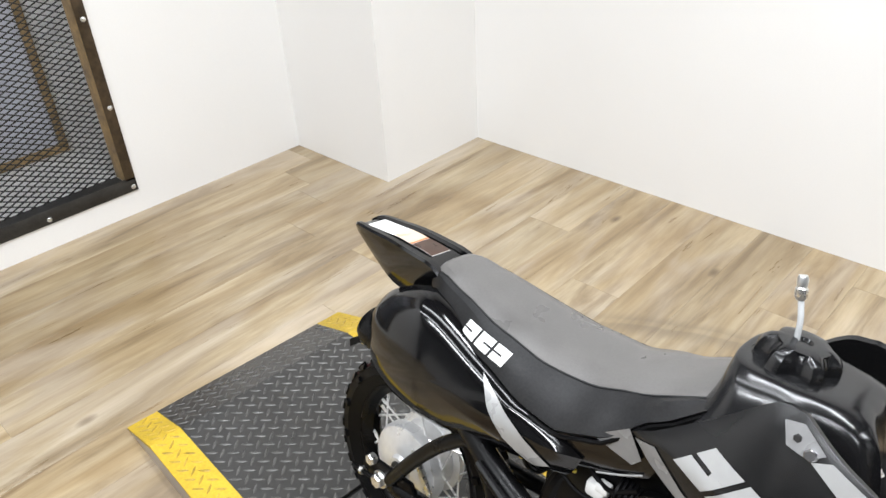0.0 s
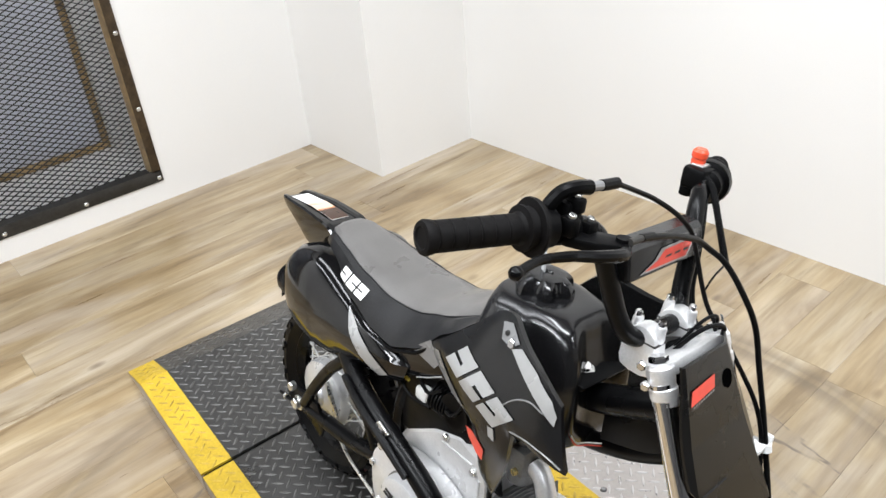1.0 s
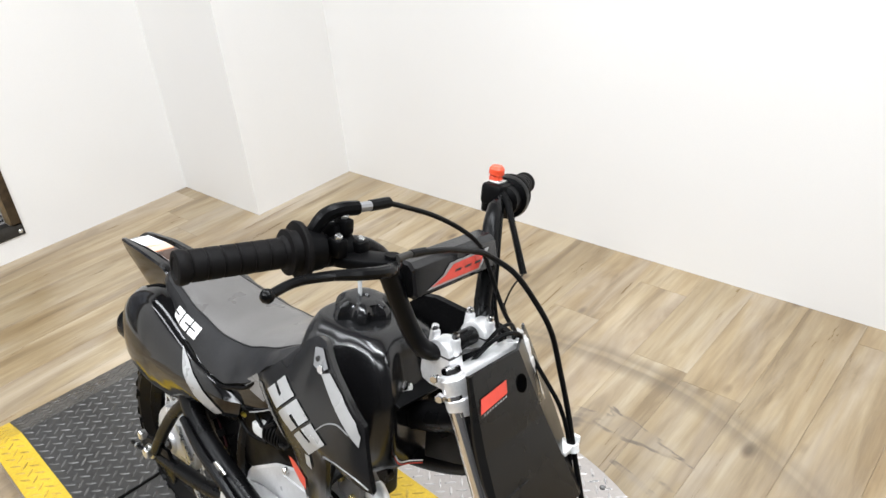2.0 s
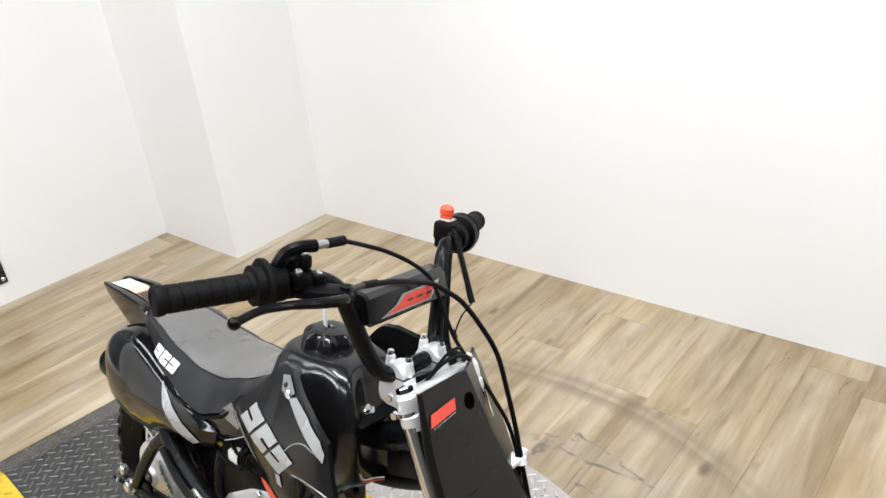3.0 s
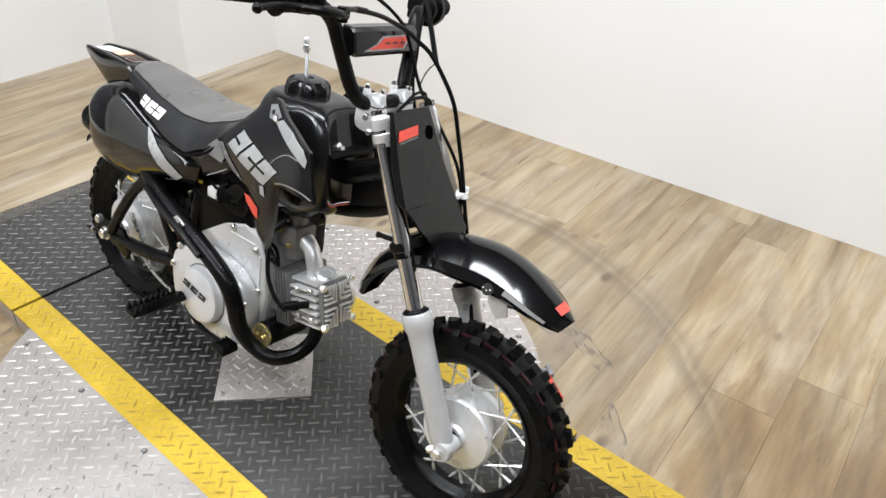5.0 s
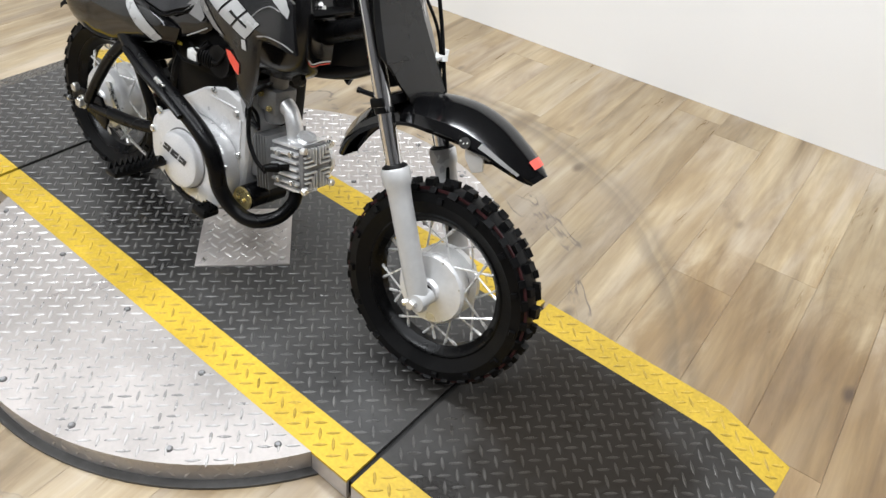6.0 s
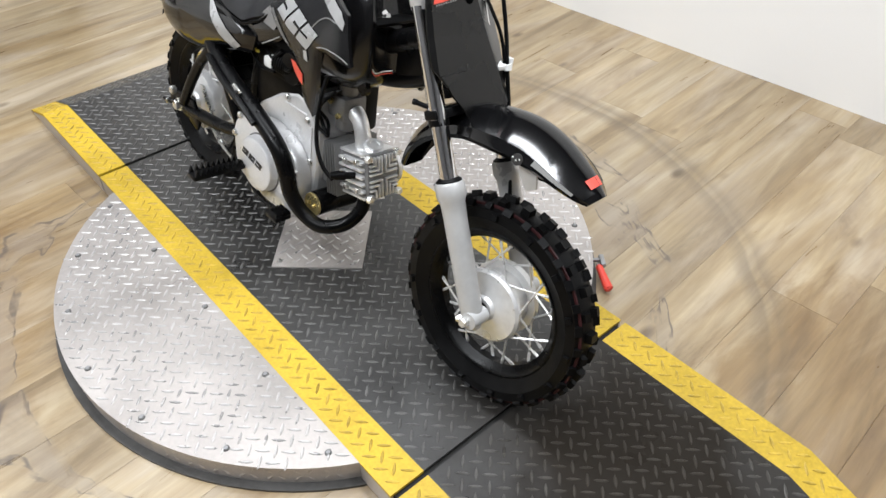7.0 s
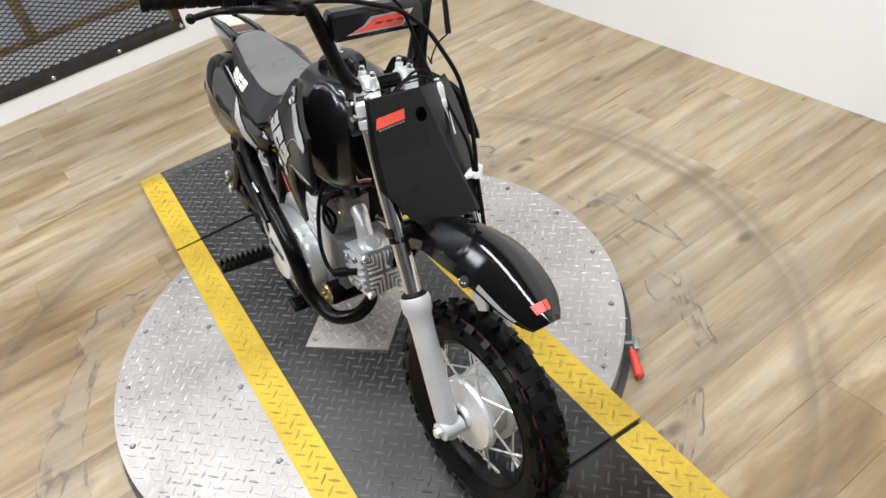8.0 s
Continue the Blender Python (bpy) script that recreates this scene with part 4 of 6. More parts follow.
def grip(s):
    a, b = (Vector((0.182, -0.222, 0.8304)), Vector((0.156, -0.318, 0.832))) if s < 0 else (Vector((0.153, 0.21, 0.804)), Vector((0.128, 0.279, 0.80)))
    d = (b - a).normalized()
    L = (b - a).length
    prof = [(-0.016, 0.019), (-0.0155, 0.0285), (-0.0115, 0.0295), (-0.01, 0.0285), (-0.0095, 0.0205), (-0.003, 0.0195), (-0.002, 0.0225), (0.001, 0.0225), (0.002, 0.0165), (0.004, 0.0152)]
    n = 6
    for i in range(n):
        x0, x1 = 0.006 + (L - 0.012) * i / n, 0.006 + (L - 0.012) * (i + 1) / n
        prof += [(x0, 0.0136), (x0 + 0.001, 0.0149), (x1 - 0.0022, 0.0149), (x1 - 0.001, 0.0136)]
    prof += [(L - 0.004, 0.0158), (L + 0.002, 0.0165), (L + 0.005, 0.0152), (L + 0.0055, 0.011), (L + 0.004, 0.0095)]
    return add("grip", lathe(bmesh.new(), prof, a, d, 28), GRIP_RUBBER, "ribbed black rubber grip", xf=UPPER)


grip(-1)
grip(1)
# right: throttle housing, brake perch and lever
th = bmesh.new()
ra, rd = Vector((0.184, -0.197, 0.827)), Vector((-0.24, -0.97, 0.06)).normalized()
lathe(th, [(-0.014, 0.015), (-0.012, 0.0205), (0.006, 0.022), (0.01, 0.018)], ra, rd, 22)
tube(th, [ra + Vector((0.0, 0.006, 0.018)), ra + Vector((0.006, 0.016, 0.034)), ra + Vector((0.012, 0.032, 0.039)), ra + Vector((0.016, 0.05, 0.038))], 0.0075, 10)
hs = add("throttle_housing", th, BLACK_PLASTIC, "black throttle housing with cable elbow", xf=UPPER)
tube_end = ra + Vector((0.0175, 0.066, 0.0375))
add("cable_ferrule", tube(bmesh.new(), [ra + Vector((0.0155, 0.05, 0.038)), tube_end], 0.0052, 10, smooth=False), GREY_STEEL, parent=hs, xf=UPPER)
add("ferrule_boot", tube(bmesh.new(), [tube_end, tube_end + Vector((0.0015, 0.026, -0.001))], 0.006, 10, smooth=False), RUBBER, parent=hs, xf=UPPER)
pc = bmesh.new()
pb = Vector((0.19, -0.165, 0.822))
lathe(pc, [(-0.014, 0.017), (0.014, 0.017)], pb, rd, 16)
prism(pc, [(0.186, -0.172), (0.205, -0.182), (0.232, -0.168), (0.252, -0.148), (0.25, -0.13), (0.236, -0.126), (0.204, -0.146)], "z", 0.811, 0.823, 0.003)
lathe(pc, [(-0.011, 0.008), (0.009, 0.008)], (0.244, -0.14, 0.818), (0, 0, 1), 14)
pr = add("lever_perch", pc, BLACK_PLASTIC, "black brake lever perch", xf=UPPER)
for q in ((0.184, -0.163, 0.852), (0.199, -0.164, 0.858), (0.207, -0.179, 0.842), (0.209, -0.15, 0.834)):
    bolt_head("perch_bolt", q, (0.3, 0.0, 1), 0.0042, 0.004, ZINC, pr, UPPER)
sw = bmesh.new()
box(sw, 0.172, 0.2, -0.176, -0.152, 0.83, 0.852, 0.004)
box(sw, 0.19, 0.208, -0.17, -0.158, 0.842, 0.858, 0.003)
box(sw, 0.196, 0.214, -0.185, -0.17, 0.822, 0.842, 0.004)
box(sw, 0.2, 0.216, -0.158, -0.142, 0.815, 0.834, 0.004)
add("switch_block", sw, BLACK_PLASTIC, parent=pr, xf=UPPER)


def lever(s):
    bm = bmesh.new()
    pts = [(0.246, s * 0.138, 0.816), (0.26, s * 0.165, 0.821), (0.256, s * 0.195, 0.825), (0.242, s * 0.222, 0.826), (0.233, s * 0.254, 0.826), (0.235, s * 0.287, 0.823)]
    tube(bm, pts, [0.0065, 0.0065, 0.006, 0.005, 0.0045, 0.0045], 10, 6)
    bmesh.ops.create_uvsphere(bm, u_segments=12, v_segments=8, radius=0.0068, matrix=Matrix.Translation(pts[-1]))
    return add("lever", bm, SATIN, "satin black hand lever with ball end", xf=UPPER)


lever(-1)
# left: kill switch with red cap
kb = bmesh.new()
la, ld = Vector((0.166, 0.176, 0.806)), Vector((-0.33, 0.94, -0.03)).normalized()
lathe(kb, [(-0.026, 0.014), (-0.022, 0.021), (-0.004, 0.023), (-0.002, 0.029), (0.008, 0.031), (0.014, 0.029), (0.018, 0.02)], la, ld, 24)
box(kb, 0.144, 0.178, 0.142, 0.178, 0.8, 0.83, 0.006)
box(kb, 0.17, 0.19, 0.138, 0.16, 0.79, 0.812, 0.005)
box(kb, 0.142, 0.158, 0.15, 0.17, 0.786, 0.806, 0.004)
kl = add("switch_housing", kb, BLACK_PLASTIC, "black kill switch housing", xf=UPPER)
bt = bmesh.new()
lathe(bt, [(0, 0.0085), (0.006, 0.0095), (0.009, 0.0085), (0.011, 0.0105), (0.018, 0.0105), (0.022, 0.0075)], (0.154, 0.162, 0.829), (0.05, 0, 1), 20)
add("kill_button", bt, RED_PLASTIC, "bright red-orange stop button", kl, xf=UPPER)
add("button_clip", box(bmesh.new(), 0.15, 0.168, 0.152, 0.172, 0.8285, 0.8325, 0.0015), ZINC, parent=kl, xf=UPPER)
co = bmesh.new()
cpts = spline([(0.172, 0.152, 0.822), (0.192, 0.138, 0.815), (0.205, 0.13, 0.8), (0.222, 0.124, 0.772), (0.236, 0.118, 0.75), (0.244, 0.115, 0.737)], 9)
tube(co, cpts, 0.0036, 8, smooth=False)
for i, c in enumerate(cpts):
    lathe(co, [(-0.0012, 0.0047), (0.0012, 0.0047)], c, (0.4, -0.15, -0.9), 10)
add("lanyard", co, RUBBER, "coiled black lanyard", kl, xf=UPPER)
lv = bmesh.new()
tube(lv, [(0.158, 0.2, 0.8), (0.15, 0.212, 0.786), (0.147, 0.215, 0.772)], 0.002, 6)
add("switch_wire", lv, RUBBER, parent=kl, xf=UPPER)
bmw = bmesh.new()
tube(bmw, [(0.246, 0.112, 0.737), (0.243, 0.094, 0.722), (0.24, 0.086, 0.70), (0.246, 0.082, 0.694), (0.244, 0.076, 0.706)], 0.0013, 6)
add("loose_wire", bmw, RUBBER, xf=UPPER)
tagy = box(bmesh.new(), 0.146, 0.16, 0.185, 0.189, 0.776, 0.794, 0.001)
add("warning_tag", tagy, YELLOW_PLASTIC, "small yellow tag", kl, xf=UPPER)
wr = bmesh.new()
for dy in (-0.006, 0.0, 0.007):
    tube(wr, [(0.18, 0.142 + dy * 0.5, 0.818), (0.206, 0.1 + dy, 0.785), (0.219, 0.084 + dy, 0.742), (0.228, 0.074 + dy, 0.70), (0.246, 0.064 + dy, 0.668), (0.272, 0.046 + dy, 0.645)], 0.0032, 7)
add("wiring", wr, RUBBER, "black wiring taped to the handlebar", xf=UPPER)
wr = bmesh.new()
tube(wr, [(0.262, -0.012, 0.66), (0.278, 0.004, 0.69), (0.287, 0.026, 0.698), (0.29, 0.05, 0.688), (0.282, 0.064, 0.66)], 0.0028, 8)
tube(wr, [(0.258, 0.0, 0.66), (0.274, 0.022, 0.698), (0.28, 0.045, 0.7), (0.278, 0.058, 0.67)], 0.0022, 8)
add("cable_loop", wr, RUBBER, xf=UPPER)
# cables
cb = bmesh.new()
tube(cb, [tube_end + Vector((0.001, 0.024, -0.001)), (0.203, -0.07, 0.85), (0.21, -0.035, 0.836), (0.222, 0.0, 0.816), (0.23, 0.028, 0.793), (0.236, 0.042, 0.767), (0.25, 0.056, 0.72), (0.262, 0.064, 0.693), (0.286, 0.072, 0.664), (0.316, 0.079, 0.628), (0.338, 0.087, 0.595), (0.355, 0.088, 0.56), (0.367, 0.085, 0.52), (0.378, 0.08, 0.48)], 0.0029, 9)
add("throttle_cable", cb, RUBBER, "black throttle cable", xf=UPPER)
cb = bmesh.new()
tube(cb, [(0.252, -0.105, 0.823), (0.252, -0.065, 0.816), (0.25, -0.02, 0.803), (0.248, 0.012, 0.792), (0.254, 0.035, 0.778), (0.27, 0.052, 0.762), (0.29, 0.07, 0.73), (0.31, 0.088, 0.688), (0.327, 0.098, 0.632), (0.347, 0.097, 0.583), (0.364, 0.09, 0.546), (0.385, 0.088, 0.49), (0.412, 0.083, 0.42), (0.445, 0.07, 0.34), (0.48, 0.06, 0.26)], 0.0036, 9)
add("brake_cable", cb, RUBBER, "black front brake cable", xf=UPPER)
add("cable_ferrule", tube(bmesh.new(), [(0.2525, -0.143, 0.826), (0.252, -0.122, 0.8255)], 0.0038, 10, smooth=False), BLACK_STEEL, xf=UPPER)
add("ferrule_boot", tube(bmesh.new(), [(0.252, -0.122, 0.8255), (0.252, -0.1, 0.823)], 0.0046, 10, smooth=False), RUBBER, xf=UPPER)
zt = bmesh.new()
lathe(zt, [(-0.004, 0.0075), (0.006, 0.0075)], (0.364, 0.09, 0.546), (0.3, 0, -1), 12)
box(zt, 0.346, 0.366, 0.066, 0.096, 0.542, 0.55, 0.002)
box(zt, 0.357, 0.368, 0.094, 0.1, 0.538, 0.56, 0.002)
add("cable_guide", zt, WHITE_NYLON, "white nylon cable guide", xf=UPPER)

# ---- number plate ----
def crease(z):
    return 0.017 + (0.68 - z) * 0.32


def plate_x(v, z):
    """Front face of the plate: flat middle, folded back beyond the crease, its foot kicked forward."""
    return 0.312 + (0.69 - z) * 0.36 + max(0.0, 0.607 - z) * 0.08 - max(0.0, v - crease(z)) * 0.62 - max(0.0, -0.078 - v) * 0.7


EDGE_L = [(0.455, 0.0), (0.495, -0.03), (0.535, -0.062), (0.566, -0.086), (0.62, -0.086), (0.687, -0.081)]
EDGE_R = [(0.495, 0.082), (0.53, 0.104), (0.57, 0.115), (0.61, 0.115), (0.64, 0.109), (0.673, 0.098), (0.69, 0.089)]


def plate(z0, z1, left, right, off, thick, rows=16, tip=0.0):
    """A folded sheet between two edges, with a column on each crease."""
    bm = bmesh.new()
    front, back = [], []
    for i in range(rows + 1):
        f = i / rows
        l0, r0 = left(z0 + (z1 - z0) * f), right(z0 + (z1 - z0) * f)
        fr_, bk_ = [], []
        for v in [l0, l0 * 0.5 - 0.039] + [-0.078 + (crease(z0 + (z1 - z0) * f) + 0.078) * k / 6 for k in range(7)] + [crease(z0 + (z1 - z0) * f) + (r0 - crease(z0 + (z1 - z0) * f)) * k / 4 for k in (1, 2, 3, 4)]:
            v = min(max(v, l0), r0)
            z = z0 + (z1 - z0) * f + (tip * (v + 0.08) / 0.16 if i == 0 else 0) - (0.014 * max(0.0, v - 0.01) / 0.08 if i == rows else 0)
            x = plate_x(v, z) + off
            fr_.append(bm.verts.new((x, v, z)))
            bk_.append(bm.verts.new((x - thick, v, z)))
        front.append(fr_)
        back.append(bk_)
    n = len(front[0])
    for a_, b_ in zip(range(rows), range(1, rows + 1)):
        for k in range(n - 1):
            bm.faces.new((front[a_][k], front[a_][k + 1], front[b_][k + 1], front[b_][k]))
            bm.faces.new((back[a_][k], back[b_][k], back[b_][k + 1], back[a_][k + 1]))
        for k in (0, n - 1):
            bm.faces.new((front[a_][k], front[b_][k], back[b_][k], back[a_][k]))
    for row in (0, rows):
        for k in range(n - 1):
            bm.faces.new((front[row][k], front[row][k + 1], back[row][k + 1], back[row][k]))
    bmesh.ops.remove_doubles(bm, verts=bm.verts, dist=0.00005)
    return bm


edge_l, edge_r = (lambda z: lerp_at(EDGE_L, z)), (lambda z: lerp_at(EDGE_R, z))
shield = add("number_plate", plate(0.5, 0.692, edge_l, edge_r, 0.0, 0.0035, 18, -0.004), CHARCOAL, "charcoal plastic front number plate with a folded side", xf=UPPER, flat=True)
add("lower_plate", plate(0.486, 0.556, lambda z: edge_l(z) + 0.001, lambda z: -0.018, 0.0022, 0.003, 8, 0.0), CHARCOAL, "stepped lower plate", shield, xf=UPPER)


def plate_decal(name, poly, m, off, label=""):
    bm = bmesh.new()
    bm.faces.new([bm.verts.new((0, v, z)) for v, z in poly])
    bmesh.ops.triangulate(bm, faces=bm.faces)
    bmesh.ops.subdivide_edges(bm, edges=bm.edges, cuts=2, use_grid_fill=True)
    for v in bm.verts:
        v.co.x = plate_x(v.co.y, v.co.z) + off
    return add(name, bm, m, label, shield, xf=UPPER)


plate_decal("plate_hole", [(0.007 + 0.0092 * math.cos(a), 0.656 + 0.0105 * math.sin(a)) for a in [2 * math.pi * k / 20 for k in range(20)]], HOLE, 0.0014, "dark round hole")
plate_decal("emblem", [(-0.075, 0.651), (-0.0705, 0.666), (-0.0215, 0.670), (-0.0235, 0.656)], DECAL_RED, 0.0014, "plain red emblem")
for i in range(9):
    y = -0.07 + i * 0.0052
    plate_decal("emblem_bar", [(y, 0.6478 + i * 0.0005), (y + 0.003, 0.6482 + i * 0.0005), (y + 0.003, 0.6502 + i * 0.0005), (y, 0.6498 + i * 0.0005)], DECAL_SILVER, 0.0014)

# ---- front fender ----
FEN = [(0.25, 0.347, 0.0198, 0.0072), (0.263, 0.385, 0.027, 0.0101), (0.287, 0.422, 0.0324, 0.013), (0.33, 0.462, 0.0378, 0.0173), (0.385, 0.492, 0.0432, 0.0216), (0.44, 0.507, 0.0477, 0.0259), (0.495, 0.51, 0.0495, 0.0259), (0.545, 0.498, 0.0477, 0.0216), (0.589, 0.475, 0.0427, 0.0144), (0.617, 0.456, 0.0323, 0.0086), (0.631, 0.445, 0.0209, 0.0043)]


def fender_ring(i, inner=0.0):
    x, z, hw, drop = FEN[i]
    hw *= 1.12
    a, b = FEN[max(i - 1, 0)], FEN[min(i + 1, len(FEN) - 1)]
    t = Vector((b[0] - a[0], 0, b[1] - a[1])).normalized()
    nrm = Vector((-t.z, 0, t.x))
    k = 1 - inner
    half = [(1.04, -drop * 1.62), (1.1, -drop * 1.42), (1.06, -drop * 1.2), (1.02, -drop * 0.75), (0.42, 0.004), (0.2, 0.0085)]
    sec = [(-y, h) for y, h in half] + [(0.0, 0.0095)] + half[::-1]
    o = Vector((x, 0, z))
    return [o + Vector((0, hw * y * (1 if not inner else 0.93), 0)) + nrm * (h - (0.004 if inner else 0)) for y, h in sec]


fb = bmesh.new()
outer = [fender_ring(i) for i in range(len(FEN))]
inner = [fender_ring(i, 0.05) for i in range(len(FEN))]
def densify(rings, n=4):
    cols = [spline([r[k] for r in rings], n) for k in range(len(rings[0]))]
    return [[c[i] for c in cols] for i in range(len(cols[0]))]
do, di = densify(outer), densify(inner)
loft(fb, [a + b[::-1] for a, b in zip(do, di)])
fender = add("front_fender", fb, GLOSS, "gloss black front fender with a pointed tip", xf=STEER)


def fender_decal(name, i0, i1, k0, k1, m, label="", lift=0.0012):
    bm = bmesh.new()
    g = [[bm.verts.new(do[i][k].lerp(do[i][min(k + 1, 12)], f)) for k, f in ((k0, 0.0), (k0, 0.5), (k1, 0.0))] for i in range(i0, i1 + 1)]
    for a, b in zip(g, g[1:]):
        for p in range(2):
            bm.faces.new((a[p], a[p + 1], b[p + 1], b[p]))
    bmesh.ops.recalc_face_normals(bm, faces=bm.faces)
    bm.normal_update()
    up = sum((f.normal for f in bm.faces), Vector())
    mid = sum((v.co for v in bm.verts), Vector()) / len(bm.verts)
    sgn = 1 if up.dot(Vector((0.1, mid.y, 0.08))) > 0 else -1
    for v in bm.verts:
        v.co += v.normal * (lift * sgn)
    return add(name, bm, m, label, fender, xf=STEER)


for k0, k1 in ((2, 3), (9, 10)):
    fender_decal("side_decal", 28, 35, k0, k1, DECAL_SILVER, "silver side decal")
for k0, k1 in ((4, 6), (6, 7)):
    fender_decal("tip_emblem", 34, 36, k0, k1, DECAL_RED, "plain red emblem at the tip", 0.0028)
for s in (-1, 1):
    vent = bmesh.new()
    c_ = do[26][1 if s < 0 else 11] * 0.6 + do[26][2 if s < 0 else 10] * 0.4
    lathe(vent, [(-0.004, 0.009), (0.003, 0.009), (0.0035, 0.0)], c_, (0.15, s, 0.25), 18)
    vn = add("fender_vent", vent, SEAM, parent=fender, xf=STEER)
    for i in range(3):
        bolt_head("vent_stud", c_ + Vector((-0.006 + i * 0.006, s * 0.0045, 0.003 - 0.003 * (i % 2))), (0.15, s, 0.25), 0.0012, 0.0012, WHITE_NYLON, vn, STEER, 8)
tab = bmesh.new()
prism(tab, [(0.505, 0.475), (0.54, 0.47), (0.548, 0.435), (0.53, 0.425), (0.512, 0.445)], "y", -0.045, -0.041, 0.001)
add("fender_tab", tab, FORK_SILVER, "grey tab under the fender", fender, xf=STEER)
bk = bmesh.new()
box(bk, 0.44, 0.5, -0.03, 0.03, 0.462, 0.478, 0.004)
prism(bk, [(0.47, 0.475), (0.55, 0.478), (0.585, 0.455), (0.54, 0.44), (0.5, 0.455)], "y", -0.028, 0.028, 0.004)
add("fender_brace", bk, BLACK_PLASTIC, xf=STEER)
for x in (0.47, 0.5):
    bolt_head("fender_bolt", (x, -0.03, 0.468), (0, -1, 0), 0.006, 0.008, ZINC, xf=STEER)

# ---- seat ----
TOPZ = [(-0.425, 0.570), (-0.41, 0.580), (-0.35, 0.571), (-0.27, 0.557), (-0.2, 0.549), (-0.13, 0.552), (-0.06, 0.575), (0.0, 0.602), (0.045, 0.622)]
LOWZ = [(-0.425, 0.535), (-0.38, 0.532), (-0.28, 0.508), (-0.2, 0.487), (-0.145, 0.482), (-0.08, 0.508), (-0.03, 0.556), (0.03, 0.60), (0.045, 0.612)]
TOPW = [(-0.425, 0.034), (-0.38, 0.047), (-0.28, 0.062), (-0.18, 0.07), (-0.08, 0.065), (0.0, 0.056), (0.045, 0.046)]
LOWW = [(-0.425, 0.042), (-0.38, 0.064), (-0.28, 0.094), (-0.18, 0.106), (-0.1, 0.108), (-0.03, 0.094), (0.045, 0.072)]
rings = []
NS = 40
for i in range(NS + 1):
    x = -0.425 + 0.47 * i / NS
    zt_, zl, wt, wl = lerp_at(TOPZ, x), lerp_at(LOWZ, x), lerp_at(TOPW, x), lerp_at(LOWW, x)
    half = [(0.0, zt_ + 0.005), (wt * 0.5, zt_ + 0.004), (wt * 0.85, zt_ - 0.001), (wt, zt_ - 0.009), (wt * 0.75 + wl * 0.25 + 0.004, zt_ * 0.72 + zl * 0.28), (wl * 0.7 + wt * 0.3 + 0.004, zt_ * 0.35 + zl * 0.65), (wl, zl + 0.006), (wl - 0.006, zl)]
    rings.append([Vector((x, y, z)) for y, z in half[::-1]] + [Vector((x, -y, z)) for y, z in half[1:]])
sb = bmesh.new()
loft(sb, rings)
for f in sb.faces:
    c = f.calc_center_median()
    f.material_index = 0 if abs(c.y) < lerp_at(TOPW, c.x) * 0.97 and c.z > lerp_at(TOPZ, c.x) - 0.012 else 1
seat = add("seat", sb, [VINYL_TOP, VINYL_SIDE], "vinyl seat with black sides, its grey top lightened for sheen")


def seat_y(x, z, s=-1):
    zt_, zl, wt, wl = lerp_at(TOPZ, x), lerp_at(LOWZ, x), lerp_at(TOPW, x), lerp_at(LOWW, x)
    rows = [(zl, wl), (zl + 0.006, wl), (zt_ * 0.35 + zl * 0.65, wl * 0.7 + wt * 0.3 + 0.004), (zt_ * 0.72 + zl * 0.28, wt * 0.75 + wl * 0.25 + 0.004), (zt_ - 0.009, wt)]
    for (a, va), (b, vb) in zip(rows, rows[1:]):
        if z <= b:
            return s * (va + (vb - va) * max(0, (z - a) / max(1e-4, b - a)))
    return s * wt


for s in (-1, 1):
    for poly in block_marks(-0.326, 0.5275, 1.0, -0.12, 3, 0.004, 0.026, 0.019, 0.003):
        add("seat_emblem", sticker(poly, lambda x, z: seat_y(x, z, s), s * 0.0016, 1), DECAL_WHITE, parent=seat)
    pp = bmesh.new()
    tube(pp, [(-0.425 + 0.45 * k / 16, s * (lerp_at(TOPW, -0.425 + 0.45 * k / 16) + 0.0006), lerp_at(TOPZ, -0.425 + 0.45 * k / 16) - 0.0085) for k in range(17)], 0.0013, 6, 2)
    add("seam_piping", pp, VINYL_SIDE, parent=seat)
    lp = bmesh.new()
    tube(lp, [(-0.425 + 0.46 * k / 20, s * (lerp_at(LOWW, -0.425 + 0.46 * k / 20) - 0.001), lerp_at(LOWZ, -0.425 + 0.46 * k / 20) - 0.002) for k in range(21)], 0.003, 6, 2)
    add("seat_edge", lp, BLACK_PLASTIC, parent=seat)

# ---- tail ----
TAIL = [(-0.63, 0.552, 0.562, 0.020), (-0.614, 0.54, 0.572, 0.030), (-0.572, 0.516, 0.575, 0.036), (-0.53, 0.497, 0.578, 0.040), (-0.48, 0.495, 0.577, 0.043), (-0.43, 0.50, 0.573, 0.044), (-0.40, 0.505, 0.555, 0.044)]
rings = []
for x, z0, z1, hw in TAIL:
    sec = [(0, z0), (hw * 0.55, z0), (hw * 0.86, z0 + (z1 - z0) * 0.4), (hw, z1 - 0.004), (hw * 0.93, z1), (hw * 0.72, z1), (hw * 0.66, z1 - 0.005), (0, z1 - 0.005)]
    rings.append([Vector((x, y, z)) for y, z in sec] + [Vector((x, -y, z)) for y, z in sec[-2:0:-1]])
tb = bmesh.new()
loft(tb, densify(rings, 3))
tail = add("tail_fender", tb, GLOSS, "gloss black tail fender with a warning label")


